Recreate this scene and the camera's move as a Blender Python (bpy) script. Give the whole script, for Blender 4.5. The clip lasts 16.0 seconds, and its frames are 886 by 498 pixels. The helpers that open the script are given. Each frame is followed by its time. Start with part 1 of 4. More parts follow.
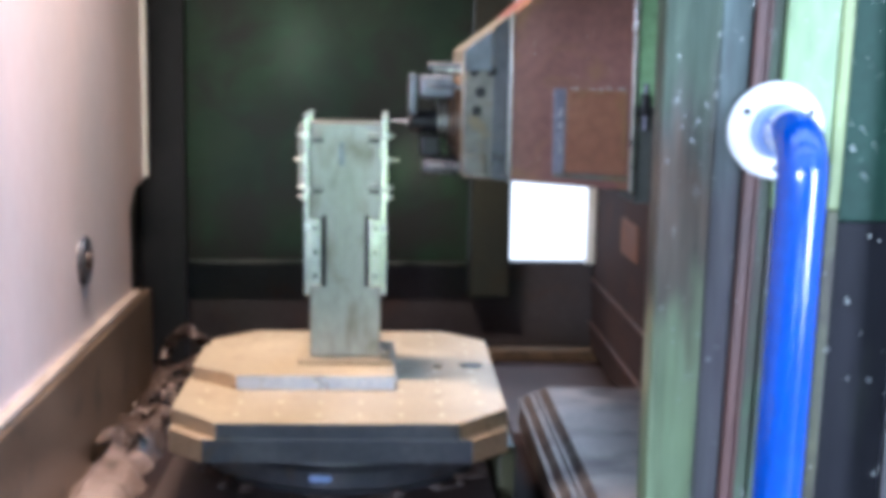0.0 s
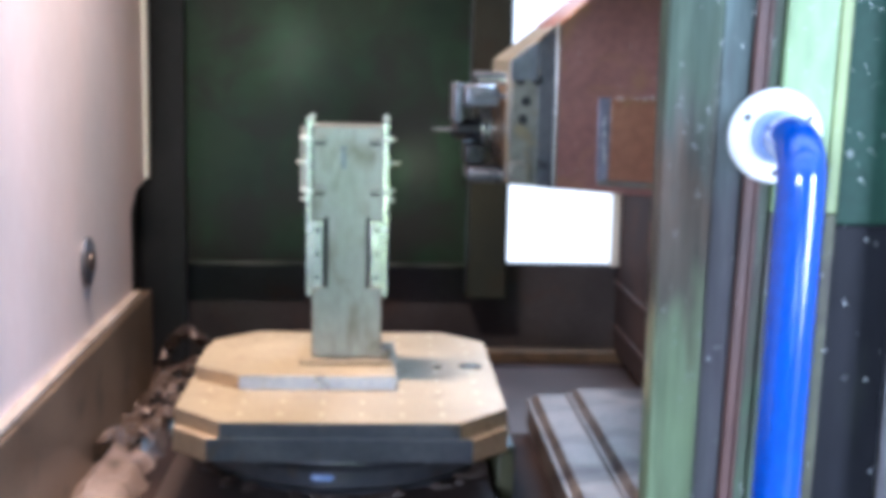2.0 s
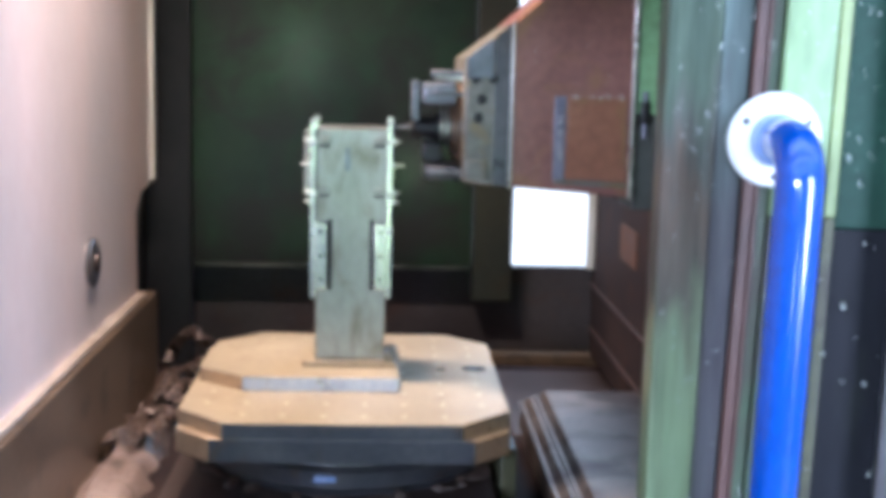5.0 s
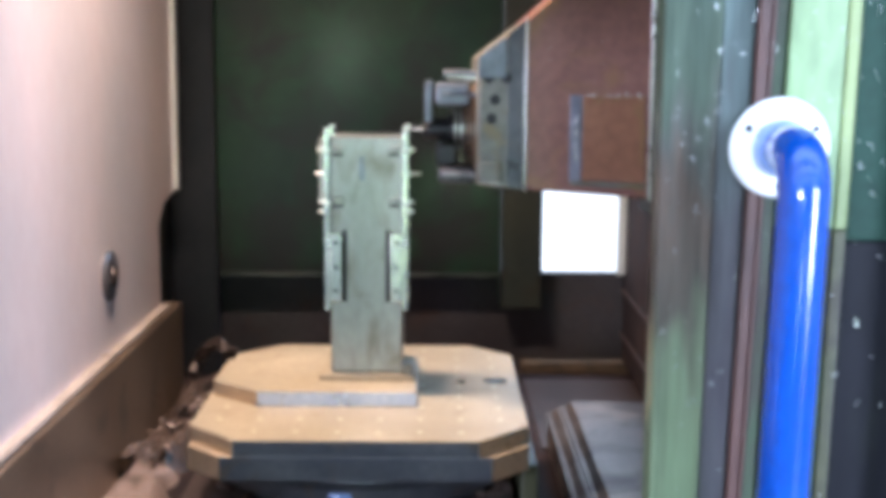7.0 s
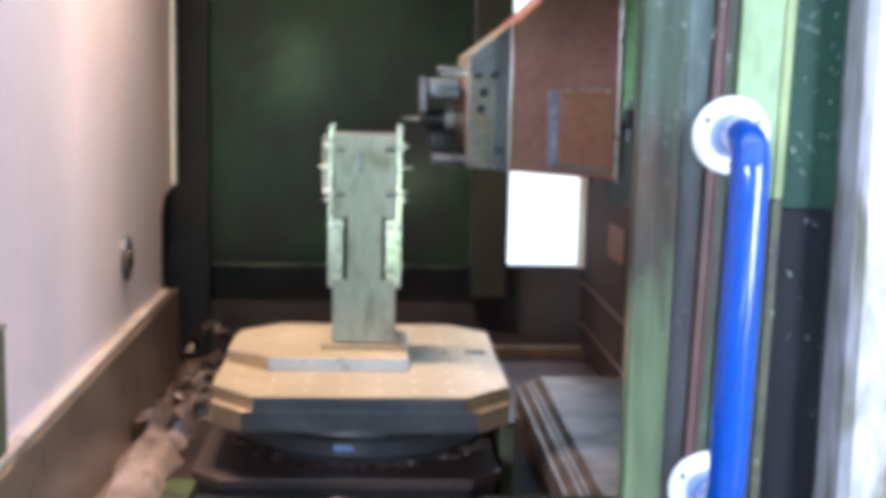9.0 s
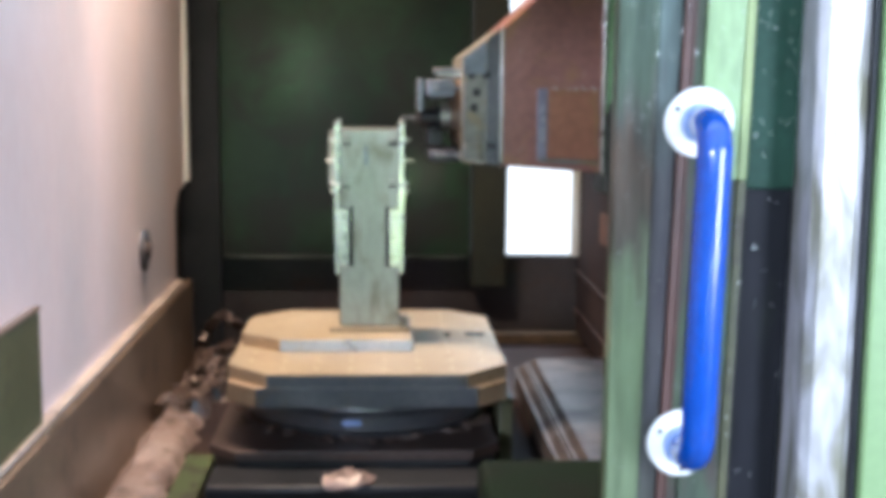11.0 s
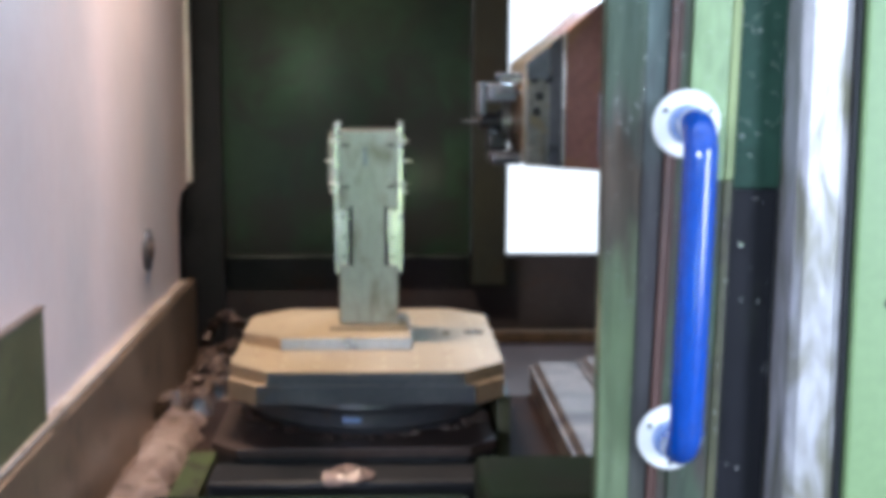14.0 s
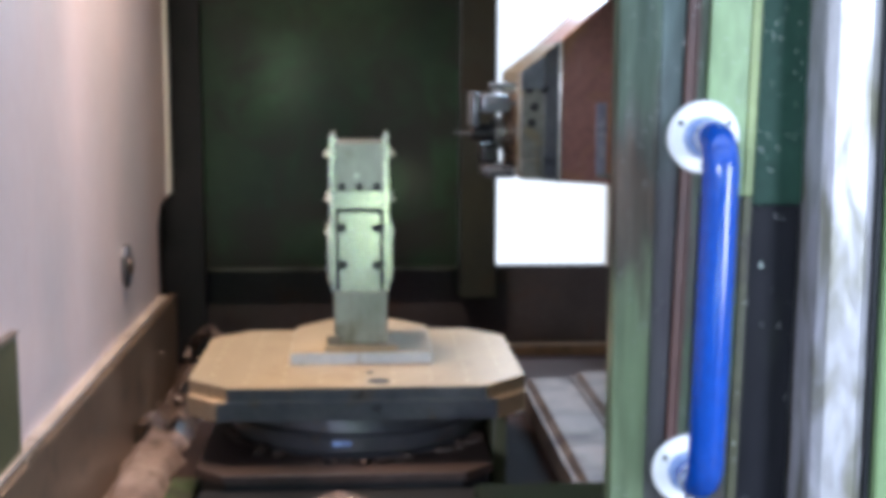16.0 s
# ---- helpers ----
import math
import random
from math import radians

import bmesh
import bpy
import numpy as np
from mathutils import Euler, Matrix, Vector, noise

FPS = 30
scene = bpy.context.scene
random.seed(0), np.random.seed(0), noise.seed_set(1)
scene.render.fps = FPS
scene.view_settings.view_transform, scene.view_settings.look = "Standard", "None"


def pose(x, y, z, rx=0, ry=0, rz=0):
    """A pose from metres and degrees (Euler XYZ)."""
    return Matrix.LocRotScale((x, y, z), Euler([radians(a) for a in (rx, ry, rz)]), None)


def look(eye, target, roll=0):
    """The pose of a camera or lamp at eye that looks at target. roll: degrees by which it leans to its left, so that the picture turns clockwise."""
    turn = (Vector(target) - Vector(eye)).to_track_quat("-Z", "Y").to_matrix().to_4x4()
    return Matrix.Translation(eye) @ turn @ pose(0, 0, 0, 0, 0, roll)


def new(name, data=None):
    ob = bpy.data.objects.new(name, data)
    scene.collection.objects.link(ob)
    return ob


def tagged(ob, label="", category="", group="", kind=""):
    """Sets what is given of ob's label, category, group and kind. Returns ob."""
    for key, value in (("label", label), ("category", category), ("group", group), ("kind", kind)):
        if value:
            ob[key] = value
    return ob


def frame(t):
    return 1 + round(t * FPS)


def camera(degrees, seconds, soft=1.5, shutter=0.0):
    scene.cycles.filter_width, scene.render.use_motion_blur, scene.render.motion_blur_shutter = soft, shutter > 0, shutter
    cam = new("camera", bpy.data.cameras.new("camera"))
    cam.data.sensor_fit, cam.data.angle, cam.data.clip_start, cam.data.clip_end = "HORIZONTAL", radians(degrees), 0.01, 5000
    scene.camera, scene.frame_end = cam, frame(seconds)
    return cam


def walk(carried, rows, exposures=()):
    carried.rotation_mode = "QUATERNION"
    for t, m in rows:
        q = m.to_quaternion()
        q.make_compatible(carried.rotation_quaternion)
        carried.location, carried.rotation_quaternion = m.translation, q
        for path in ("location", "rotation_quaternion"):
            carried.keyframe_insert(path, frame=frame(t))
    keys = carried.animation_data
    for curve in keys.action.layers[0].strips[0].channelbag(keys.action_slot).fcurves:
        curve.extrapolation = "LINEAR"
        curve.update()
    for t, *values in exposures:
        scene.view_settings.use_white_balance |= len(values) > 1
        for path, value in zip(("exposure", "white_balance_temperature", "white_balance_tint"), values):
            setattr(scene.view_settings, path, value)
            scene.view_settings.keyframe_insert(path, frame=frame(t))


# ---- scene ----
cam = camera(39.0, 16.0, soft=6.3)
PATH = [
    (0, (0.065, -2.025, 1.523), (0.157, -0.051, 1.216), 1.0),
    (0.5, (0.059, -2.033, 1.525), (0.158, -0.059, 1.217), 0.9),
    (1, (0.059, -2.036, 1.528), (0.157, -0.062, 1.219), 1.1),
    (1.5, (0.054, -2.042, 1.528), (0.156, -0.068, 1.221), 1.1),
    (2, (0.051, -2.049, 1.526), (0.155, -0.075, 1.223), 1.2),
    (2.5, (0.052, -2.052, 1.526), (0.153, -0.078, 1.223), 1.2),
    (3, (0.053, -2.052, 1.522), (0.15, -0.077, 1.224), 1.5),
    (3.5, (0.058, -2.045, 1.525), (0.149, -0.071, 1.222), 1.4),
    (4, (0.054, -2.055, 1.522), (0.15, -0.08, 1.223), 1.5),
    (6.5, (0.094, -2.019, 1.535), (0.137, -0.042, 1.234), 0.5),
    (7, (0.112, -2.002, 1.533), (0.123, -0.025, 1.235), 0.4),
    (7.5, (0.116, -2.017, 1.526), (0.117, -0.037, 1.238), 0.6),
    (8, (0.054, -2.108, 1.525), (0.119, -0.129, 1.244), 1.2),
    (8.5, (0.006, -2.207, 1.518), (0.123, -0.229, 1.246), 1.8),
    (9, (0.023, -2.278, 1.521), (0.129, -0.300, 1.246), 1.2),
    (11.5, (0.024, -2.446, 1.517), (0.122, -0.467, 1.241), 0.5),
    (12, (0.026, -2.464, 1.52), (0.121, -0.485, 1.246), 0.5),
    (12.5, (0.027, -2.464, 1.519), (0.121, -0.485, 1.245), 0.5),
    (13, (0.031, -2.463, 1.521), (0.123, -0.484, 1.246), 0.3),
    (13.5, (0.034, -2.461, 1.52), (0.124, -0.482, 1.245), 0.3),
    (14, (0.037, -2.455, 1.522), (0.126, -0.476, 1.245), 0.3),
    (14.5, (0.044, -2.443, 1.523), (0.125, -0.464, 1.247), 0.2),
    (15, (0.036, -2.424, 1.53), (0.125, -0.446, 1.251), 0.2),
    (15.5, (0.025, -2.397, 1.534), (0.13, -0.419, 1.254), 0.0),
    (16, (0.014, -2.36, 1.529), (0.139, -0.382, 1.259), 0.1),
]
walk(cam, [(t, look(eye, target, roll)) for t, eye, target, roll in PATH], [(0.0, 0.57, 5250, 10), (4.2, 0.52, 5250, 10), (9.0, 0.50, 5600, 9), (12.0, 0.31, 5650, 6), (13.5, 0.11, 5650, 7), (16.0, -0.04, 5650, 9)])

# ---- light ----
world = bpy.data.worlds.new("shop_air")
scene.world = world
world.use_nodes = True
wn = world.node_tree.nodes
wn["Background"].inputs[0].default_value = (0.74, 0.86, 1.0, 1)
wn["Background"].inputs[1].default_value = 2.7


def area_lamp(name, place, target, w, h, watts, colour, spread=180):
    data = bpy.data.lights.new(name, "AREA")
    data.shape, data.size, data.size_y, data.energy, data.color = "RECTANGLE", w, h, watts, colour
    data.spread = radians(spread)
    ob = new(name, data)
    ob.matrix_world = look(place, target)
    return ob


# warm work lamp of the machine, set into the top of the left wall
area_lamp("work_lamp_light", (-0.22, -0.03, 2.37), (0.05, -0.03, 1.0), 0.10, 0.35, 23, (1.0, 0.73, 0.50), 130)
# daylight of the hall in the rear opening
area_lamp("rear_daylight", (0.74, 1.25, 2.1), (0.35, 0.0, 1.0), 0.6, 0.8, 32, (0.66, 0.84, 1.0))
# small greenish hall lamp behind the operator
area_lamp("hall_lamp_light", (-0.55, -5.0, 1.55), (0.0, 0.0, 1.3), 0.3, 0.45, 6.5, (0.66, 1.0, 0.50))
# low unseen green source, placed to be mirrored in the steel and the rear sheet
area_lamp("green_source_light", (0.27, -4.2, 0.84), (0.1, 0.0, 1.3), 0.24, 0.17, 3.0, (0.84, 1.0, 0.52))
# tall hall window behind the operator
area_lamp("hall_window_light", (2.9, -4.4, 1.55), (-0.3, -0.5, 1.15), 0.8, 1.9, 205, (0.84, 0.88, 1.0))
# row of ceiling tubes of the hall, seen from the machine through the open door
area_lamp("hall_tube_light", (-1.75, -4.6, 2.0), (0.1, 0.1, 1.35), 1.0, 0.6, 95, (0.96, 0.94, 1.0))


# ---- materials ----
def mat(name, a, b, rough=0.5, metal=0.0, scale=8.0, bump=0.15, grain=90.0, coat=0.0, dirt=None, dirt_amount=0.45, stretch=(1, 1, 1), vary=0.0, fleck=0.35, clear=0.0):
    """Two-tone worn surface: broad stains, fine grain, relief and uneven gloss."""
    m = bpy.data.materials.new(name)
    m.use_nodes = True
    nt = m.node_tree
    n, l = nt.nodes, nt.links
    bsdf = n["Principled BSDF"]
    co = n.new("ShaderNodeTexCoord")
    mp = n.new("ShaderNodeMapping")
    mp.inputs["Scale"].default_value = stretch
    l.new(co.outputs["Object"], mp.inputs[0])
    broad = n.new("ShaderNodeTexNoise")
    broad.inputs["Scale"].default_value, broad.inputs["Detail"].default_value = scale, 6
    broad.inputs["Roughness"].default_value = 0.6
    fine = n.new("ShaderNodeTexNoise")
    fine.inputs["Scale"].default_value, fine.inputs["Detail"].default_value = grain, 4
    l.new(mp.outputs[0], broad.inputs[0])
    l.new(mp.outputs[0], fine.inputs[0])
    ramp = n.new("ShaderNodeValToRGB")
    ramp.color_ramp.elements[0].position, ramp.color_ramp.elements[1].position = 0.32, 0.68
    ramp.color_ramp.elements[0].color, ramp.color_ramp.elements[1].color = (*a, 1), (*b, 1)
    l.new(broad.outputs[0], ramp.inputs[0])
    tone = n.new("ShaderNodeMix")
    tone.data_type, tone.blend_type = "RGBA", "OVERLAY"
    tone.inputs[0].default_value = fleck
    l.new(ramp.outputs[0], tone.inputs[6])
    l.new(fine.outputs[0], tone.inputs[7])
    last = tone.outputs[2]
    if dirt:
        spots = n.new("ShaderNodeTexNoise")
        spots.inputs["Scale"].default_value, spots.inputs["Detail"].default_value = scale * 2.3, 8
        spots.inputs["Distortion"].default_value = 0.6
        l.new(mp.outputs[0], spots.inputs[0])
        cut = n.new("ShaderNodeValToRGB")
        cut.color_ramp.elements[0].position = 1 - dirt_amount - 0.08
        cut.color_ramp.elements[1].position = 1 - dirt_amount + 0.12
        l.new(spots.outputs[0], cut.inputs[0])
        mix = n.new("ShaderNodeMix")
        mix.data_type = "RGBA"
        l.new(cut.outputs[0], mix.inputs[0])
        l.new(last, mix.inputs[6])
        mix.inputs[7].default_value = (*dirt, 1)
        last = mix.outputs[2]
    if vary:
        info = n.new("ShaderNodeObjectInfo")
        hsv = n.new("ShaderNodeHueSaturation")
        rng = n.new("ShaderNodeMapRange")
        rng.inputs[3].default_value, rng.inputs[4].default_value = 1 - vary, 1 + vary
        l.new(info.outputs["Random"], rng.inputs[0])
        l.new(rng.outputs[0], hsv.inputs["Value"])
        l.new(last, hsv.inputs["Color"])
        last = hsv.outputs[0]
    l.new(last, bsdf.inputs["Base Color"])
    gloss = n.new("ShaderNodeMapRange")
    gloss.inputs[3].default_value, gloss.inputs[4].default_value = max(rough - 0.14, 0.03), min(rough + 0.16, 1)
    l.new(broad.outputs[0], gloss.inputs[0])
    l.new(gloss.outputs[0], bsdf.inputs["Roughness"])
    bsdf.inputs["Transmission Weight"].default_value, bsdf.inputs["IOR"].default_value = clear, 1.10 if clear else 1.5
    bsdf.inputs["Metallic"].default_value = metal
    bsdf.inputs["Coat Weight"].default_value = coat
    bsdf.inputs["Coat Roughness"].default_value = 0.12
    if bump:
        bp = n.new("ShaderNodeBump")
        bp.inputs["Strength"].default_value, bp.inputs["Distance"].default_value = bump, 0.004
        add = n.new("ShaderNodeMath")
        l.new(broad.outputs[0], add.inputs[0])
        l.new(fine.outputs[0], add.inputs[1])
        l.new(add.outputs[0], bp.inputs["Height"])
        l.new(bp.outputs[0], bsdf.inputs["Normal"])
    return m


# side wall steel: its pink tones put the warm light into the colour
M_WALL_LEFT = mat("pink_lit_brushed_steel", (0.60, 0.530, 0.530), (0.80, 0.620, 0.595), 0.34, 0.25, 1.3, 0.04, 45, stretch=(1, 1.3, 0.7), fleck=0.14)
M_LIP = mat("worn_sill_lip", (0.42, 0.34, 0.28), (0.60, 0.50, 0.43), 0.35, 0.4, 12, 0.15, dirt=(0.16, 0.10, 0.07), dirt_amount=0.36)
M_EDGE = mat("bare_sheet_edge", (0.75, 0.72, 0.66), (0.85, 0.82, 0.78), 0.35, 0.6, 12, 0.1)
M_SILL = mat("oily_brown_steel", (0.118, 0.076, 0.050), (0.190, 0.128, 0.086), 0.40, 0.3, 5, 0.25, coat=0.25, dirt=(0.045, 0.034, 0.026), dirt_amount=0.36)
M_GREEN_REAR = mat("glossy_dark_green_paint", (0.005, 0.012, 0.007), (0.011, 0.033, 0.014), 0.36, 0.0, 3.4, 0.22, 30, coat=0.10, dirt=(0.008, 0.007, 0.007), dirt_amount=0.50)
M_BLACK = mat("oily_black_steel", (0.011, 0.012, 0.015), (0.021, 0.022, 0.026), 0.45, 0.2, 6, 0.2)
M_NAVY = mat("dark_brown_black_cover", (0.026, 0.023, 0.026), (0.046, 0.040, 0.042), 0.45, 0.2, 5, 0.12, dirt=(0.050, 0.030, 0.024), dirt_amount=0.35)
M_OLIVE = mat("dull_olive_paint", (0.014, 0.016, 0.015), (0.026, 0.028, 0.020), 0.5, 0.0, 5, 0.15, dirt=(0.02, 0.016, 0.01), dirt_amount=0.4)
M_TAN = mat("grimy_ochre_steel", (0.058, 0.038, 0.023), (0.10, 0.068, 0.040), 0.5, 0.1, 9, 0.2, dirt=(0.032, 0.022, 0.014), dirt_amount=0.42)
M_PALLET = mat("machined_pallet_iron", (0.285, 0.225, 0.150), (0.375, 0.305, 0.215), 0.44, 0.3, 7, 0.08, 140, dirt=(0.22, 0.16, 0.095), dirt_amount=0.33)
# darker copy of the pallet iron: shade on the sides put into the colour
M_PALLET_SIDE = mat("shaded_pallet_iron", (0.055, 0.058, 0.075), (0.10, 0.10, 0.115), 0.3, 0.4, 9, 0.25, dirt=(0.10, 0.07, 0.045), dirt_amount=0.32)
# plate edge steel with the blue sky reflection put into its colour
M_PLATE_SIDE = mat("sky_tinted_plate_steel", (0.44, 0.50, 0.62), (0.57, 0.63, 0.75), 0.30, 0.55, 9, 0.08, dirt=(0.25, 0.16, 0.09), dirt_amount=0.26)
M_FIXTURE = mat("milled_fixture_steel", (0.25, 0.25, 0.235), (0.40, 0.395, 0.375), 0.34, 0.88, 9, 0.09, 120, stretch=(1, 1, 0.45), dirt=(0.17, 0.15, 0.12), dirt_amount=0.42, fleck=0.2)
M_JAW = mat("bright_jaw_steel", (0.50, 0.51, 0.47), (0.64, 0.65, 0.60), 0.20, 0.95, 14, 0.03)
M_BOLT = mat("bright_bolt_steel", (0.5, 0.5, 0.48), (0.68, 0.68, 0.65), 0.3, 0.9, 20, 0.05)
M_HOLE = mat("dark_bore", (0.008, 0.008, 0.010), (0.02, 0.02, 0.024), 0.4, 0.3, 20, 0.05)
M_RUST = mat("rust_red_painted_casting", (0.175, 0.075, 0.068), (0.25, 0.118, 0.102), 0.32, 0.1, 5, 0.05, 70, coat=0.4, dirt=(0.26, 0.14, 0.06), dirt_amount=0.36)
M_SLATE = mat("worn_slate_grey_steel", (0.13, 0.13, 0.18), (0.24, 0.24, 0.31), 0.35, 0.3, 22, 0.2, dirt=(0.30, 0.28, 0.30), dirt_amount=0.3)
M_RUST_ORANGE = mat("orange_brown_worn_paint", (0.20, 0.080, 0.050), (0.28, 0.125, 0.070), 0.4, 0.1, 7, 0.08, 70, coat=0.25, dirt=(0.24, 0.15, 0.06), dirt_amount=0.40)
M_RUST_DULL = mat("dull_orange_rust", (0.055, 0.024, 0.015), (0.10, 0.042, 0.022), 0.75, 0.0, 16, 0.3, dirt=(0.04, 0.025, 0.018), dirt_amount=0.38)
M_COLUMN = mat("grimy_brown_black_column", (0.016, 0.011, 0.012), (0.036, 0.023, 0.021), 0.8, 0.0, 5, 0.15, dirt=(0.055, 0.026, 0.018), dirt_amount=0.34)
M_NOSE = mat("worn_grey_nose_casting", (0.10, 0.10, 0.095), (0.21, 0.20, 0.175), 0.36, 0.3, 12, 0.25, dirt=(0.19, 0.135, 0.055), dirt_amount=0.42)
M_GREASE = mat("orange_greased_steel", (0.07, 0.05, 0.038), (0.16, 0.092, 0.05), 0.3, 0.4, 16, 0.15, dirt=(0.06, 0.06, 0.062), dirt_amount=0.45)
M_SPINDLE = mat("oiled_spindle_steel", (0.10, 0.11, 0.135), (0.20, 0.21, 0.25), 0.3, 0.6, 15, 0.1, dirt=(0.18, 0.08, 0.025), dirt_amount=0.3)
M_GREEN_COL = mat("pale_green_worn_paint", (0.22, 0.40, 0.20), (0.30, 0.52, 0.27), 0.4, 0.0, 6, 0.15, coat=0.2, dirt=(0.05, 0.06, 0.05), dirt_amount=0.35)
M_COVER = mat("dull_way_cover_steel", (0.105, 0.080, 0.070), (0.175, 0.140, 0.122), 0.45, 0.55, 4, 0.06, dirt=(0.035, 0.021, 0.017), dirt_amount=0.48)
M_COVER_DARK = mat("smeared_dark_cover", (0.035, 0.025, 0.023), (0.075, 0.050, 0.044), 0.4, 0.4, 6, 0.15)
M_CHIP = mat("wet_chip_mud", (0.20, 0.140, 0.125), (0.36, 0.275, 0.25), 0.38, 0.1, 8, 0.35, 90, coat=0.25, dirt=(0.055, 0.037, 0.030), dirt_amount=0.40)
M_CHIP_DARK = mat("dark_wet_swarf", (0.040, 0.026, 0.020), (0.105, 0.068, 0.054), 0.45, 0.1, 14, 0.4, 110, coat=0.1, dirt=(0.13, 0.092, 0.075), dirt_amount=0.24)
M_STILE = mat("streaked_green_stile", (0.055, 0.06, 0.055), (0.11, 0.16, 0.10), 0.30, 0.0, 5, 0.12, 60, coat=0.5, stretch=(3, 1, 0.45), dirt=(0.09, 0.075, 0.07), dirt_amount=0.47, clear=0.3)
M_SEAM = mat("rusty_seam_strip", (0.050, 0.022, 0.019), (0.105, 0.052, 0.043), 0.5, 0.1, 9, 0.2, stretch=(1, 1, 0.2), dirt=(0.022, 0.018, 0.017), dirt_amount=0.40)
# door gloss: bright upper and dark lower reflection put into separate colours
M_PALE = mat("pale_green_reflection", (0.205, 0.295, 0.145), (0.255, 0.345, 0.19), 0.3, 0.0, 4, 0.05, coat=0.3, stretch=(1, 1, 0.3))
M_YELLOW_GREEN = mat("yellow_green_reflection", (0.20, 0.255, 0.105), (0.25, 0.30, 0.13), 0.4, 0.0, 8, 0.1, stretch=(1, 1, 0.3))
M_TEAL = mat("teal_reflection_pane", (0.012, 0.034, 0.024), (0.020, 0.050, 0.035), 0.42, 0.0, 4, 0.03, coat=0.03)
M_PANE_DARK = mat("dark_reflection_pane", (0.007, 0.007, 0.010), (0.013, 0.013, 0.017), 0.45, 0.0, 5, 0.05, coat=0.0, stretch=(1, 1, 0.2), dirt=(0.020, 0.022, 0.020), dirt_amount=0.3)
M_POST = mat("scuffed_galvanised_post", (0.38, 0.37, 0.41), (0.53, 0.51, 0.54), 0.34, 0.3, 11, 0.2, stretch=(1, 1, 0.3), dirt=(0.19, 0.18, 0.135), dirt_amount=0.49)
M_PANEL = mat("light_green_enamel", (0.160, 0.245, 0.105), (0.195, 0.285, 0.13), 0.4, 0.0, 2, 0.0, coat=0.2, fleck=0.15)
M_BLUE = mat("glossy_blue_plastic", (0.004, 0.046, 0.30), (0.006, 0.056, 0.36), 0.12, 0.0, 3, 0.0, coat=0.6)
M_BLUE_PALE = mat("scuffed_blue_sleeve", (0.16, 0.25, 0.55), (0.26, 0.36, 0.65), 0.3, 0.0, 12, 0.1)
M_WHITE = mat("white_flange_plastic", (0.80, 0.80, 0.82), (0.88, 0.88, 0.90), 0.3, 0.0, 6, 0.03, coat=0.2)
M_DROP = mat("clear_coolant_drop", (0.75, 0.8, 0.78), (0.9, 0.92, 0.9), 0.1, 0.4, 6, 0.0)
M_BOX = mat("dark_olive_bracket_paint", (0.045, 0.047, 0.022), (0.080, 0.078, 0.036), 0.5, 0.0, 6, 0.12, dirt=(0.03, 0.022, 0.014), dirt_amount=0.35)
# lighter corner tone: warm light on the chamfers put into the colour
M_CHAMFER = mat("lit_corner_steel", (0.48, 0.37, 0.25), (0.62, 0.49, 0.34), 0.42, 0.75, 9, 0.06, 140, dirt=(0.20, 0.13, 0.08), dirt_amount=0.3)
M_GUIDE = mat("mossy_green_guide_paint", (0.026, 0.042, 0.012), (0.062, 0.088, 0.028), 0.55, 0.0, 14, 0.3, dirt=(0.014, 0.014, 0.008), dirt_amount=0.46)
M_TRIM = mat("scuffed_grey_edge", (0.035, 0.04, 0.038), (0.10, 0.11, 0.10), 0.35, 0.4, 5, 0.2, dirt=(0.012, 0.016, 0.012), dirt_amount=0.46)
M_RIB = mat("grimy_rib_steel", (0.030, 0.018, 0.015), (0.075, 0.038, 0.028), 0.5, 0.3, 9, 0.2)
M_LOWER_CASTING = mat("grey_lower_casting", (0.055, 0.060, 0.057), (0.10, 0.105, 0.098), 0.45, 0.1, 9, 0.15, dirt=(0.03, 0.026, 0.024), dirt_amount=0.4)
M_HALL = mat("pale_hall_plaster", (0.60, 0.62, 0.62), (0.70, 0.71, 0.71), 0.8, 0.0, 1.5, 0.1, dirt=(0.50, 0.51, 0.50), dirt_amount=0.35)
M_HOLE_RIM = mat("bright_thread_rim", (0.50, 0.44, 0.34), (0.60, 0.53, 0.42), 0.4, 0.3, 20, 0.0)
M_CEIL = mat("grey_painted_ceiling", (0.05, 0.06, 0.055), (0.08, 0.09, 0.08), 0.6, 0.0, 3, 0.05)
M_FLOOR = mat("oily_concrete", (0.10, 0.10, 0.095), (0.16, 0.16, 0.15), 0.6, 0.0, 3, 0.1)
M_ALGAE = mat("dark_green_apron_paint", (0.004, 0.009, 0.004), (0.007, 0.016, 0.007), 0.85, 0.0, 5, 0.2, dirt=(0.008, 0.008, 0.005), dirt_amount=0.4)

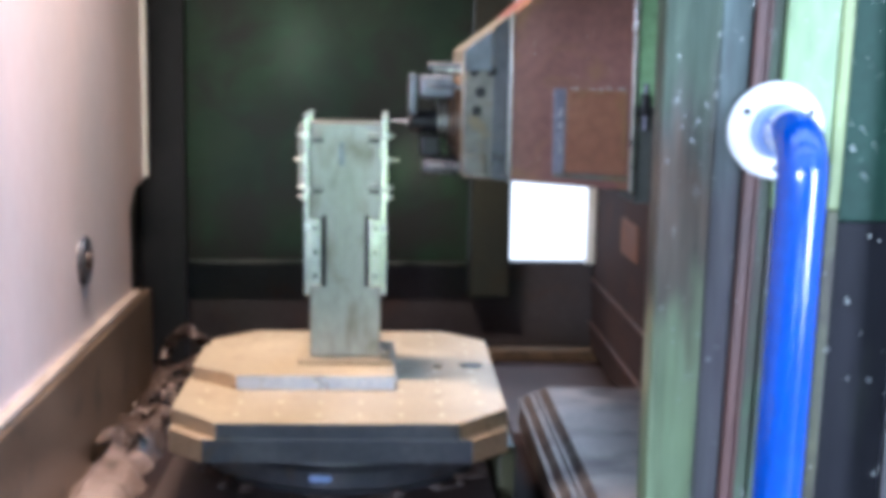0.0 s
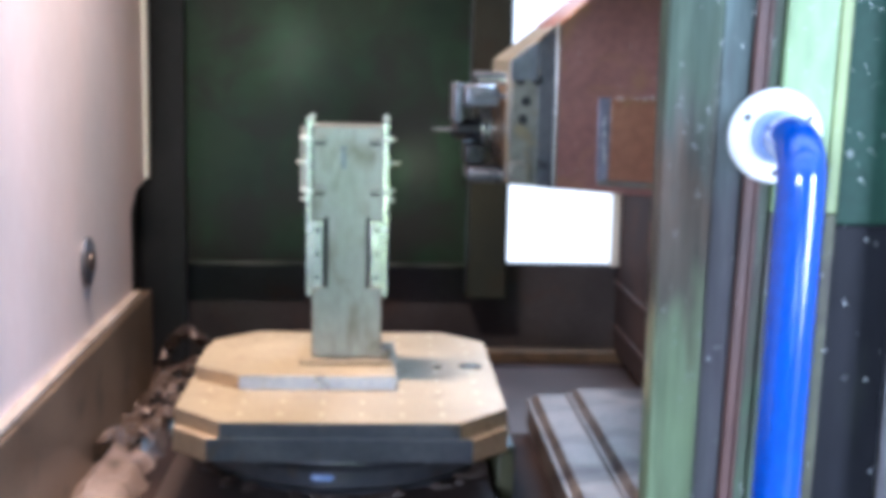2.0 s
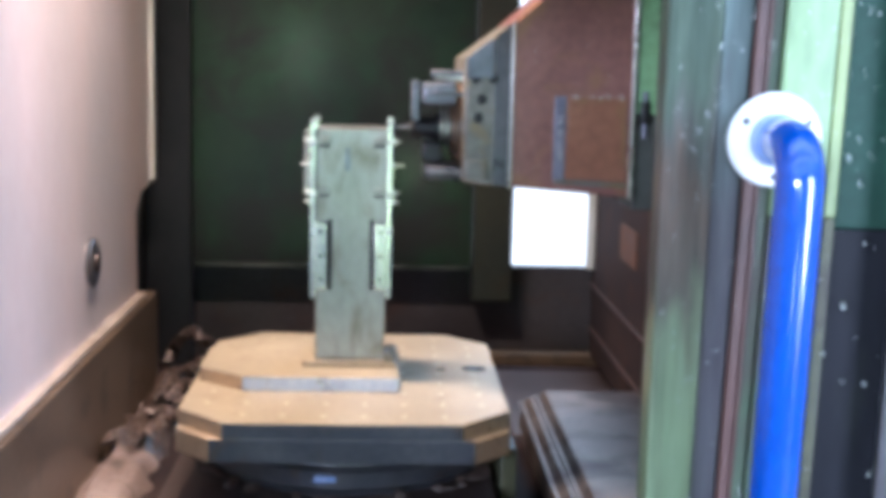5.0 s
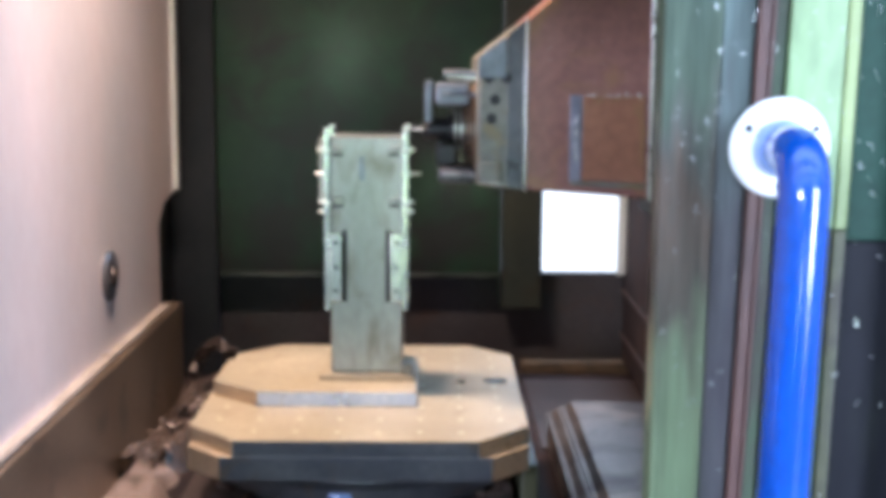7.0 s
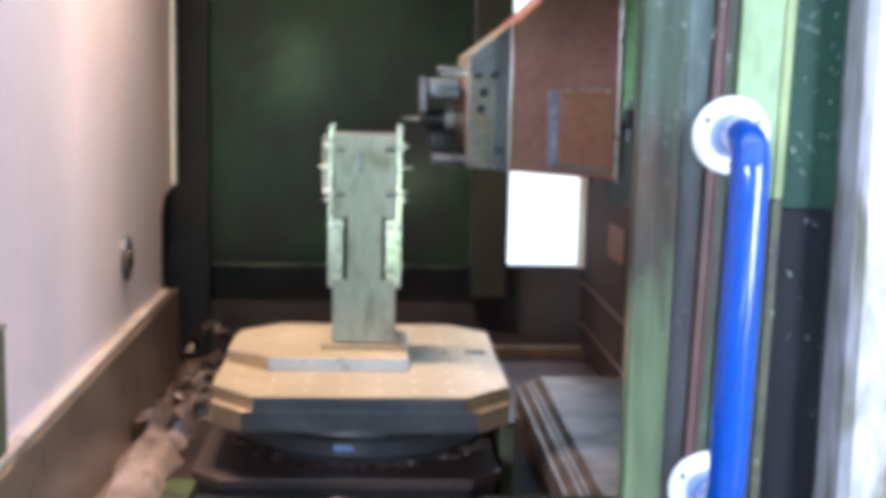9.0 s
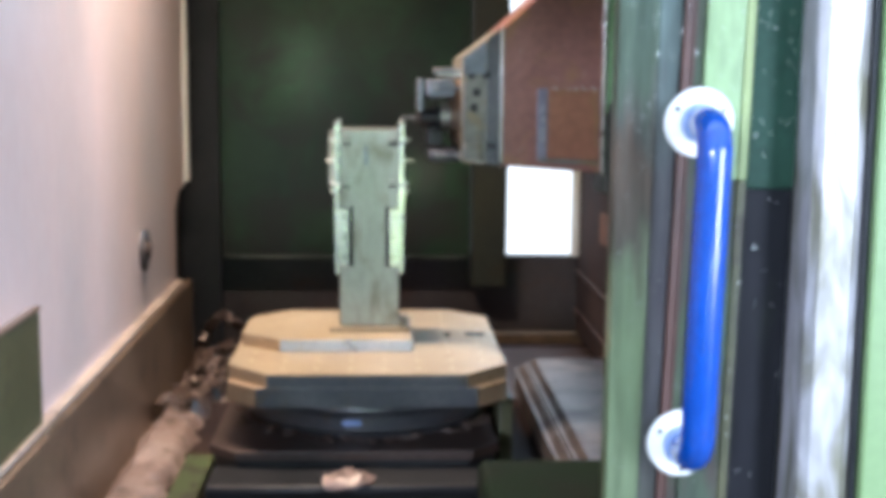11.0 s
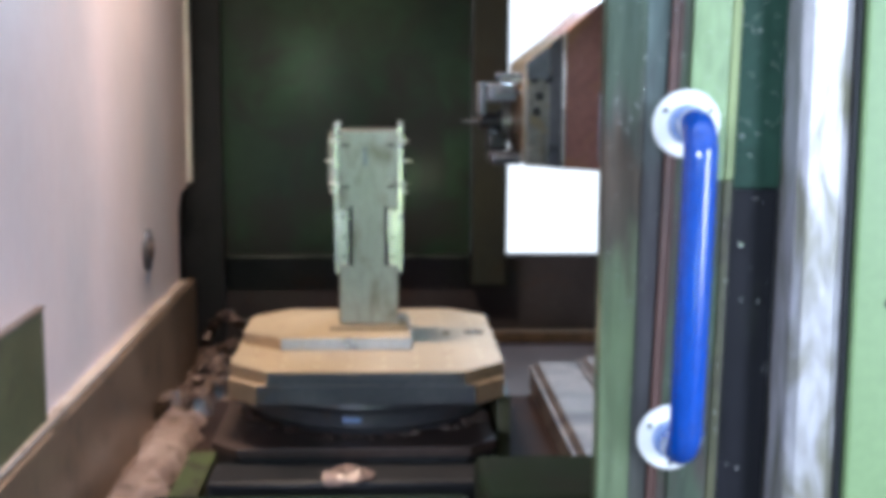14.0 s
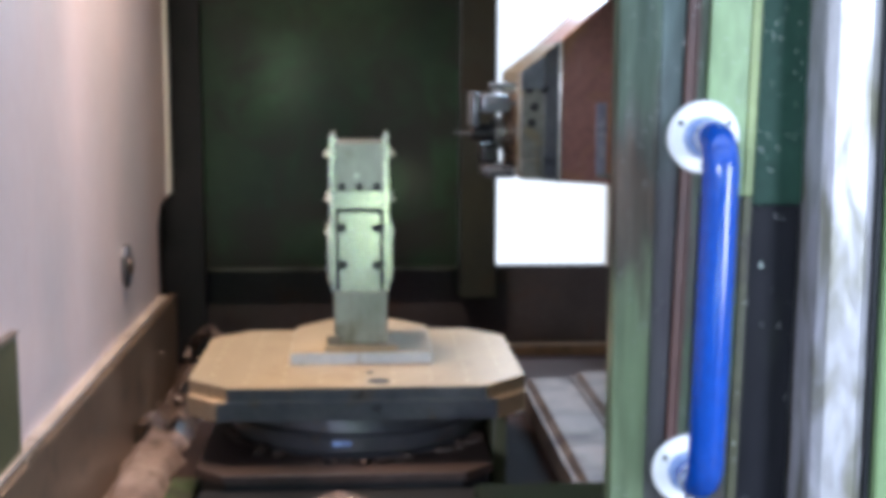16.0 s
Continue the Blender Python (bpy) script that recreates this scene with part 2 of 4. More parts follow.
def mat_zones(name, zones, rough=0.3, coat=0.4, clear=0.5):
    """Reflected tones of a glossy door, put into colour in uneven height zones: (height, colour)."""
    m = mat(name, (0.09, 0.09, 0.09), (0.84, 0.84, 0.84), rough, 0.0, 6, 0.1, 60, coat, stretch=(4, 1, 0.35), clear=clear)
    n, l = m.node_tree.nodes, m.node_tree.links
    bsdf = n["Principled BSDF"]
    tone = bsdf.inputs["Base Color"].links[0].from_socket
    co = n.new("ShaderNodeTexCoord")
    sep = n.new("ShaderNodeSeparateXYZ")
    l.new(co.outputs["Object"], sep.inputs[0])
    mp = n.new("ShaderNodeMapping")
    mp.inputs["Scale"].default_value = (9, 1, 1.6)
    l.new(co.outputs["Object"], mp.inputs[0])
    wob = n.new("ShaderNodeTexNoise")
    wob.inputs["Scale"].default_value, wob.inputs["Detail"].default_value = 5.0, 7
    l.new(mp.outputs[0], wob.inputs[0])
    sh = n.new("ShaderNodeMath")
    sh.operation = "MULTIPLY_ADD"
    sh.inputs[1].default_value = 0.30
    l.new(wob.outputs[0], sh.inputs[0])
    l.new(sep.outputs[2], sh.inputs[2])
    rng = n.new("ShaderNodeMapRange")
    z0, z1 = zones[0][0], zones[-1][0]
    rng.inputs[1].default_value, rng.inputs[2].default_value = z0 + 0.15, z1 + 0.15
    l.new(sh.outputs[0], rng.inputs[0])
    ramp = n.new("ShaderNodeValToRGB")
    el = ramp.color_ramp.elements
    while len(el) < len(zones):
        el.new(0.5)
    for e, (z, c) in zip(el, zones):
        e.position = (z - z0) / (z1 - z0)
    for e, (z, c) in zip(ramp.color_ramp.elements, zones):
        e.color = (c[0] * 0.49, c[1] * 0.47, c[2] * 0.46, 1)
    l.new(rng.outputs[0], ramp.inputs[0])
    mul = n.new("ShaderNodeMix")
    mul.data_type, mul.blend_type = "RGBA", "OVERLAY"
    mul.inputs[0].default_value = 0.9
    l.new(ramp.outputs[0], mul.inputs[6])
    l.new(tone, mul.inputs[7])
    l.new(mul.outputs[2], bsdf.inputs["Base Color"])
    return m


# stile colours carry the door's reflections, zone by zone up the height
M_ZONE_OUTER = mat_zones("reflected_green_brown_stile", [(0.95, (0.30, 0.40, 0.24)), (1.20, (0.36, 0.48, 0.29)), (1.28, (0.33, 0.42, 0.27)), (1.34, (0.22, 0.20, 0.165)), (1.41, (0.26, 0.205, 0.165)), (1.47, (0.21, 0.22, 0.195)), (1.54, (0.20, 0.27, 0.205)), (1.66, (0.22, 0.31, 0.245))], clear=0.35)
M_ZONE_INNER = mat_zones("reflected_teal_purple_stile", [(0.95, (0.20, 0.215, 0.18)), (1.10, (0.15, 0.155, 0.165)), (1.30, (0.15, 0.145, 0.165)), (1.42, (0.20, 0.205, 0.22)), (1.50, (0.25, 0.32, 0.32)), (1.66, (0.29, 0.40, 0.39))], clear=0.35)


for m, level in ((M_TEAL, 0.14), (M_PANE_DARK, 0.12), (M_GREEN_REAR, 0.3), (M_NAVY, 0.3), (M_BLACK, 0.3), (M_COLUMN, 0.12), (M_ALGAE, 0.12), (M_OLIVE, 0.3)):
    m.node_tree.nodes["Principled BSDF"].inputs["Specular IOR Level"].default_value = level

# emission on a flat sheet stands in for the bright hall outside
M_SKY = bpy.data.materials.new("glowing_backdrop")
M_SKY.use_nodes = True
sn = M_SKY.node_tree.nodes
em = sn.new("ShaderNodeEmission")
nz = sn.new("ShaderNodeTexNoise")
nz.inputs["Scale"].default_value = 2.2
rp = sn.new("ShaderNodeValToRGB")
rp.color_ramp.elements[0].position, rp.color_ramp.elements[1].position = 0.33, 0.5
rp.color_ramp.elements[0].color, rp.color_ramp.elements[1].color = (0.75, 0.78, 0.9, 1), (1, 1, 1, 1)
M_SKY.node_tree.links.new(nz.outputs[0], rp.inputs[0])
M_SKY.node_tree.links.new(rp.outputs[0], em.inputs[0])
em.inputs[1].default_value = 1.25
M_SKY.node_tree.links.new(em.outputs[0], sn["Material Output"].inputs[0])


# ---- mesh helpers ----
def box_bm(x0, y0, z0, x1, y1, z1, bevel=0.0, bm=None):
    bm = bm or bmesh.new()
    r = bmesh.ops.create_cube(bm, size=1.0)
    vs = r["verts"]
    for v in vs:
        v.co = Vector(((x0 + x1) / 2 + v.co.x * (x1 - x0), (y0 + y1) / 2 + v.co.y * (y1 - y0), (z0 + z1) / 2 + v.co.z * (z1 - z0)))
    if bevel:
        es = list({e for v in vs for e in v.link_edges})
        bmesh.ops.bevel(bm, geom=es, offset=bevel, segments=2, affect="EDGES", profile=0.5)
    return bm


def prism_bm(outline, z0, z1, bevel=0.0, bm=None):
    """An upright prism over a plan outline (counter-clockwise)."""
    bm = bm or bmesh.new()
    lo = [bm.verts.new((x, y, z0)) for x, y in outline]
    hi = [bm.verts.new((x, y, z1)) for x, y in outline]
    n = len(outline)
    top = bm.faces.new(hi)
    bm.faces.new(lo[::-1])
    for i in range(n):
        bm.faces.new((lo[i], lo[(i + 1) % n], hi[(i + 1) % n], hi[i]))
    if bevel:
        bmesh.ops.bevel(bm, geom=list(top.edges), offset=bevel, segments=2, affect="EDGES", profile=0.5)
    return bm


def rod_bm(p, q, r, seg=20, r2=None, bm=None):
    """A round bar or cone from p to q."""
    bm = bm or bmesh.new()
    p, q = Vector(p), Vector(q)
    d = q - p
    m = Matrix.Translation((p + q) / 2) @ d.to_track_quat("Z", "Y").to_matrix().to_4x4()
    bmesh.ops.create_cone(bm, cap_ends=True, segments=seg, radius1=r, radius2=r if r2 is None else r2, depth=d.length, matrix=m)
    return bm


def lathe_bm(profile, axis_from, axis_dir, seg=40):
    """A turned body: profile of (along, radius) from axis_from along axis_dir."""
    bm = bmesh.new()
    turn = Vector(axis_dir).to_track_quat("Z", "Y").to_matrix()
    rings = []
    for a, r in profile:
        rings.append([bm.verts.new(Vector(axis_from) + turn @ Vector((r * math.cos(2 * math.pi * k / seg), r * math.sin(2 * math.pi * k / seg), a))) for k in range(seg)])
    for r0, r1 in zip(rings, rings[1:]):
        for k in range(seg):
            bm.faces.new((r0[k], r0[(k + 1) % seg], r1[(k + 1) % seg], r1[k]))
    bm.faces.new(rings[0][::-1])
    bm.faces.new(rings[-1])
    return bm


def tube_bm(points, r, seg=24):
    bm = bmesh.new()
    pts = [Vector(p) for p in points]
    rings = []
    for i, p in enumerate(pts):
        d = (pts[min(i + 1, len(pts) - 1)] - pts[max(i - 1, 0)]).normalized()
        side = Vector((1, 0, 0))
        up = d.cross(side).normalized()
        rings.append([bm.verts.new(p + r * (math.cos(2 * math.pi * k / seg) * side + math.sin(2 * math.pi * k / seg) * up)) for k in range(seg)])
    for a, b in zip(rings, rings[1:]):
        for k in range(seg):
            bm.faces.new((a[k], a[(k + 1) % seg], b[(k + 1) % seg], b[k]))
    bm.faces.new(rings[0][::-1])
    bm.faces.new(rings[-1])
    return bm


def smooth_bm(bm, angle=20):
    bmesh.ops.recalc_face_normals(bm, faces=bm.faces[:])
    lim = radians(angle)
    for f in bm.faces:
        f.smooth = True
    for e in bm.edges:
        e.smooth = not (len(e.link_faces) == 2 and e.calc_face_angle(0) > lim)


def part(name, bm, material, parent=None, label="", smooth=True):
    if smooth:
        smooth_bm(bm)
    me = bpy.data.meshes.new(name)
    bm.to_mesh(me)
    bm.free()
    me.materials.append(material)
    ob = new(name, me)
    if parent:
        ob.parent = parent
    if label:
        ob["label"] = label
    return ob


def thing(name, place=(0, 0, 0)):
    ob = new(name)
    ob.empty_display_size = 0.05
    ob.location = place
    return ob


def struct(name, bm, material, label, category):
    return tagged(part(name, bm, material), label, category, kind="structure")


# ---- the enclosure ----
def side_sheet_bm():
    """The side sheet, its lower far corner cut back."""
    prof = [(-1.35, 1.005), (0.64, 1.005), (0.64, 1.185), (0.70, 1.225), (0.80, 1.235), (0.80, 2.35), (-1.35, 2.35)]
    bm = bmesh.new()
    a = [bm.verts.new((-0.500, y, z)) for y, z in prof]
    b = [bm.verts.new((-0.478, y, z)) for y, z in prof]
    bm.faces.new(a[::-1])
    bm.faces.new(b)
    for i in range(len(prof)):
        k = (i + 1) % len(prof)
        bm.faces.new((a[i], a[k], b[k], b[i]))
    return bm


def hall():
    """Unseen plain walls and a slatted roof added round the machine; gaps admit world light."""
    for name, b in (("hall_wall_south", (-6, -9.2, 0, 6, -9, 4.6)), ("hall_wall_north", (-6, 6, 0, 6, 6.2, 4.6)), ("hall_wall_west", (-6.2, -9.2, 0, -6.003, 6.2, 4.6)), ("hall_wall_east", (6.003, -9.2, 0, 6.2, 6.2, 4.6))):
        struct(name, box_bm(*b), M_HALL, "plain pale plastered wall of the shop hall", "wall")
    bm = bmesh.new()
    for k in range(8):
        box_bm(-6.2, -9.2 + 2.0 * k, 4.61, 6.2, -8.5 + 2.0 * k, 4.75, 0, bm)
    struct("hall_ceiling", bm, M_HALL, "added pale roof strips, gaps let the world light in", "ceiling")


def enclosure():
    wall = struct("wall_left", side_sheet_bm(), M_WALL_LEFT, "pale brushed sheet-steel side wall, pinkish light put into its colour", "wall")
    part("hem", box_bm(-0.482, 0.80, 1.24, -0.468, 0.82, 2.35, 0.003), M_EDGE, wall, "bare bright folded edge")
    part("lower_lip", box_bm(-0.486, -1.35, 0.998, -0.462, 0.66, 1.0085, 0.003), M_LIP, wall, "worn bottom lip")
    struct("wall_left_outer", box_bm(-0.56, -1.35, 0.0, -0.515, 1.25, 2.4), M_BLACK, "dark outer steel wall behind the side sheet", "wall")
    struct("wall_rear", box_bm(-0.515, 0.955, 1.028, 0.266, 0.985, 2.4, 0.002), M_GREEN_REAR, "glossy dark green painted rear sheet with black grime", "wall")
    struct("wall_corner", box_bm(-0.515, 0.925, 0.78, -0.405, 0.953, 2.4, 0.004), M_BLACK, "black corner sheet beside the green rear wall", "wall")
    struct("trim_rear", box_bm(-0.515, 0.945, 1.020, 0.266, 0.975, 1.028, 0.002), M_TRIM, "thin folded bottom edge of the rear sheet", "trim")
    struct("wall_rear_lower", box_bm(-0.515, 1.02, 0.60, 1.4, 1.05, 1.02), M_NAVY, "dark oily rear apron below the green sheet", "wall")
    struct("pillar", box_bm(0.268, 0.94, 0.945, 0.365, 1.04, 2.4, 0.006), M_OLIVE, "dull olive painted pillar beside the rear opening", "pillar")
    struct("wall_right", box_bm(1.38, -1.0, 0.0, 1.42, 1.25, 2.4), M_BLACK, "dark steel side wall behind the column", "wall")
    struct("wall_rear_right", box_bm(0.95, 1.06, 1.02, 1.38, 1.09, 2.4), M_BLACK, "dark steel wall beside the rear opening", "wall")
    struct("lintel", box_bm(-0.56, -1.06, 1.69, 1.42, -1.0, 2.44, 0.004), M_PANEL, "light green enamelled header over the door opening", "lintel")
    struct("wall_front_left", box_bm(-1.6, -1.39, 0.0, -0.50, -1.355, 2.44), M_PANEL, "light green enamelled front of the machine", "wall")
    struct("ceiling", box_bm(-0.56, -1.0, 2.4, 1.42, 1.25, 2.44), M_CEIL, "grey painted roof of the enclosure", "ceiling")
    struct("floor", box_bm(-6, -9, -0.05, 6, 6, 0.0), M_FLOOR, "oily grey concrete shop floor", "floor")
    struct("machine_bed", box_bm(-0.515, -0.9, 0.0, 1.38, 1.02, 0.78), M_COLUMN, "dark oily cast bed under the table", "bed")
    struct("backdrop", box_bm(-1.5, 2.6, -0.0, 4.0, 2.64, 4.5), M_SKY, "glowing white sheet for the bright hall beyond the rear opening", "backdrop")
    sill = struct("sill_left", box_bm(-0.515, -1.0, 0.78, -0.455, 0.75, 0.996, 0.004), M_SILL, "dark oily brown channel wall under the side sheet", "sill")
    struct("apron_front", box_bm(0.17, -0.80, 0.0, 0.95, -0.60, 0.945, 0.012), M_ALGAE, "dark green painted front apron", "apron")
    struct("apron_low", box_bm(-0.33, -0.80, 0.0, 0.168, -0.56, 0.872, 0.015), M_ALGAE, "dark green painted low front apron", "apron")


# ---- moving pallet with its fixture ----
AXIS = (0.0, 0.01)


def octagon(hx, hy, c, cx=0.0, cy=0.0):
    return [(cx - hx + c, cy - hy), (cx + hx - c, cy - hy), (cx + hx, cy - hy + c), (cx + hx, cy + hy - c), (cx + hx - c, cy + hy), (cx - hx + c, cy + hy), (cx - hx, cy + hy - c), (cx - hx, cy - hy + c)]


def lit_chamfers(ob, m):
    """Lighter tone on a plate's slanting corner faces, painting the warm light they catch."""
    ob.data.materials.append(m)
    for f in ob.data.polygons:
        if abs(f.normal.x) > 0.3 and abs(f.normal.y) > 0.3:
            f.material_index = 1


def pallet():
    """Origin on the turning axis at the height of the top face."""
    p = thing("pallet", (AXIS[0], AXIS[1], 1.0))
    tagged(p, "beige machined octagonal pallet with chamfered corners on a turning table", "pallet")
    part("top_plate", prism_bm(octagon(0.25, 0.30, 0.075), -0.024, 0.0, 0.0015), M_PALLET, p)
    # sides painted in the shaded tone, corners and ledges in the lit one
    rim = part("rim", prism_bm(octagon(0.2506, 0.3006, 0.0752), -0.0245, -0.0022), M_PALLET_SIDE, p, "rim with its shade put into a dark colour")
    lit_chamfers(rim, M_CHAMFER)
    low = part("lower_plate", prism_bm(octagon(0.2503, 0.3003, 0.056), -0.060, -0.0247, 0.002), M_PALLET_SIDE, p, "lower flange shaded dark in its colour, with standing corners")
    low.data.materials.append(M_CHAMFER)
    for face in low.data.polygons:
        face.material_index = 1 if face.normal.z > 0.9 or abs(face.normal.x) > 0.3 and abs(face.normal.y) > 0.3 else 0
    part("bore", rod_bm((0.213, 0.037, -0.004), (0.213, 0.037, 0.0008), 0.016, 24), M_HOLE, p, "dark locating bore")
    part("bore_ring", lathe_bm([(0, 0.0205), (0.0012, 0.020), (0.0013, 0.0165), (0.0, 0.0162)], (0.213, 0.037, -0.0005), (0, 0, 1), 28), M_JAW, p, "bright bush round the bore")
    # bright steel pin stands in for the reflection in a second, smaller bore
    part("second_bore", rod_bm((0.155, 0.022, -0.004), (0.155, 0.022, 0.003), 0.0075, 16), M_JAW, p, "small second bore, its bright reflection made as a steel pin")
    hole = None
    for i in range(8):
        for j in range(9):
            x, y = -0.21 + i * 0.06, -0.26 + j * 0.065
            if -0.25 < x < 0.09 and -0.13 < y < 0.16 or abs(x) + abs(y) > 0.44:
                continue
            if hole is None:
                hole = part("tapped_hole", rod_bm((0, 0, -0.003), (0, 0, 0.0006), 0.0040, 12), M_HOLE_RIM, p, "small bright tapped hole")
                hole.location = (x, y, 0)
            else:
                o = hole.copy()
                scene.collection.objects.link(o)
                o.location = (x, y, 0)
    return p


def table():
    """The fixed turning table under the pallet."""
    t = thing("turning_table", (AXIS[0], AXIS[1], 0.78))
    tagged(t, "dark oily round turning table on a stepped saddle", "machine table")
    part("rotor", lathe_bm([(0.02, 0.225), (0.09, 0.23), (0.10, 0.243), (0.126, 0.243), (0.132, 0.232), (0.158, 0.228)], (0, 0, 0), (0, 0, 1), 56), M_PALLET_SIDE, t)
    # small blue block painted as the daylight highlight on the rotor
    part("blue_glint", box_bm(-0.046, -0.2465, 0.110, -0.010, -0.232, 0.121, 0.005), M_BLUE_PALE, t, "blue daylight glint on the rotor, made as a small block")
    part("saddle", prism_bm(octagon(0.25, 0.31, 0.05, -0.022), -0.06, 0.085, 0.008), M_BLACK, t, "oily black saddle")
    part("saddle_edge", prism_bm(octagon(0.257, 0.318, 0.05, -0.022), 0.070, 0.086, 0.003), M_COVER_DARK, t)
    part("front_step", box_bm(-0.27, -0.42, -0.08, 0.21, -0.30, 0.058, 0.01), M_BLACK, t, "dark front step")
    return t


def fixture():
    """Upper plate and upright fixture, turning with the pallet."""
    f = thing("workholding_fixture", (AXIS[0], AXIS[1], 1.0))
    tagged(f, "upright grey steel fixture post with clamped side plates", "fixture")
    plate = [(-0.165, -0.125), (0.082, -0.125), (0.082, 0.138), (-0.165, 0.138), (-0.242, 0.075), (-0.242, -0.062)]
    part("base_plate", prism_bm(plate, 0.0, 0.024, 0.0015), M_PALLET, f, "beige base plate with a chamfered end")
    edge = part("plate_edge", prism_bm([(x * 1.001, y + (-0.0006 if y < 0 else 0.0006)) for x, y in plate], 0.001, 0.0225), M_PLATE_SIDE, f)
    lit_chamfers(edge, M_CHAMFER)
    part("foot", box_bm(-0.075, -0.062, 0.024, 0.078, 0.075, 0.034, 0.002), M_PALLET, f)
    part("post", box_bm(-0.056, -0.044, 0.034, 0.058, 0.056, 0.413, 0.002), M_FIXTURE, f)
    # two cheeks of strips, a bolted cover, a bare band and a top block
    for s, x in ((-1, -0.056), (1, 0.058)):
        def slab_x(name, d0, d1, ya, yb, za, zb, m, parent, label="", bevel=0.001):
            a, b = sorted((x + s * d0, x + s * d1))
            return part(name, box_bm(a, ya, za, b, yb, zb, bevel), m, parent, label)

        def rod_x(name, d0, d1, y, z, r, m, parent, label="", seg=12):
            return part(name, rod_bm((x + s * d0, y, z), (x + s * d1, y, z), r, seg), m, parent, label)

        for ya, yb in ((-0.050, -0.0385), (0.0485, 0.060)):
            slab_x("edge_strip", 0.0, 0.009, ya, yb, 0.137, 0.422, M_JAW, f, "bright milled edge strip")
        slab_x("recess", 0.0, 0.0012, -0.0385, 0.0485, 0.137, 0.290, M_HOLE, f, "dark gap round the cover")
        cover = slab_x("cover_plate", 0.0012, 0.0065, -0.0335, 0.0435, 0.134, 0.284, M_JAW, f, "bolted cover plate")
        for y in (-0.027, 0.037):
            for z in (0.185, 0.255):
                rod_x("screw", 0.006, 0.0072, y, z, 0.0088, M_HOLE, cover, "dark socket screw", 16)
        slab_x("bare_band", 0.0, 0.0075, -0.0384, 0.0484, 0.2905, 0.3235, M_JAW, f, "bright bare band")
        top = slab_x("top_block", 0.0, 0.0060, -0.0384, 0.0484, 0.3237, 0.412, M_FIXTURE, f, "grey milled top block")
        for y in (-0.027, 0.005, 0.037):
            rod_x("socket", 0.0055, 0.0066, y, 0.331, 0.0072, M_HOLE, top, "", 14)
        # studs through the cheeks, with nuts within
        for z, out in ((0.394, 0.020), (0.352, 0.028), (0.311, 0.019), (0.296, 0.019)):
            y = 0.0 if z == 0.352 else -0.044
            stud = rod_x("stud", 0.006, out, y, z, 0.0019, M_BOLT, f, "bright threaded stud", 10)
            rod_x("nut", 0.009, 0.0135, y, z, 0.0046, M_BOLT, stud, "hexagon nut", 6)
        for z in (0.394, 0.313):
            a, b = sorted((x - s * 0.004, x - s * 0.021))
            clamp = part("clamp", box_bm(a, -0.0535, z - 0.0065, b, -0.0435, z + 0.0055, 0.002), M_FIXTURE, f, "small milled clamp")
            # dark strip put in as the small shadow below the clamp
            part("clamp_shade", box_bm(a, -0.0475, z - 0.0105, b, -0.0436, z - 0.0068, 0.0008), M_HOLE, clamp)
        for y, t in ((-0.050, -1), (0.060, 1)):
            for z in (0.391, 0.308, 0.247):
                ear = part("ear", rod_bm((x + s * 0.004, y, z), (x + s * 0.004, y + t * 0.010, z), 0.0030, 10), M_BOLT, f, "small bright screw end")
                part("washer", rod_bm((x + s * 0.004, y, z), (x + s * 0.004, y + t * 0.003, z), 0.0052, 12), M_BOLT, ear)
            part("corner_tip", box_bm(min(x, x + s * 0.009), min(y, y - t * 0.007), 0.4215, max(x, x + s * 0.009), max(y, y - t * 0.007), 0.428, 0.0015), M_BOLT, f)
        # clamp rail with its slot on both faces
        for y, t in ((-0.044, -1), (0.056, 1)):
            a, b = sorted((x + s * 0.001, x - s * 0.0195))
            rail = part("clamp_rail", box_bm(a, min(y, y + t * 0.011), 0.152, b, max(y, y + t * 0.011), 0.262, 0.002), M_JAW, f, "bright clamp rail with screws")
            for z in (0.170, 0.208, 0.247):
                part("screw", rod_bm(((a + b) / 2, y + t * 0.0105, z), ((a + b) / 2, y + t * 0.0118, z), 0.0034, 10), M_HOLE, rail)
            a, b = sorted((x - s * 0.0197, x - s * 0.0265))
            part("slot", box_bm(a, min(y, y + t * 0.0008), 0.150, b, max(y, y + t * 0.0008), 0.266, 0.0003), M_HOLE, f, "dark vertical slot")
    part("centre_ridge", box_bm(-0.024, -0.0462, 0.165, -0.010, -0.0435, 0.272, 0.0012), M_FIXTURE, f, "low milled ridge")
    part("keyway", box_bm(-0.010, -0.0446, 0.345, -0.001, -0.0432, 0.382, 0.0004), M_SPINDLE, f, "shallow dark keyway")
    part("side_block", box_bm(-0.078, 0.004, 0.300, -0.063, 0.046, 0.408, 0.002), M_FIXTURE, f, "dull block bolted to the cheek")
    part("foot_wedge", box_bm(0.058, -0.058, 0.034, 0.073, -0.030, 0.052, 0.003), M_FIXTURE, f, "small stop beside the foot")
    return f


# ---- spindle head and column ----
SPZ, SPY = 1.42, 0.0


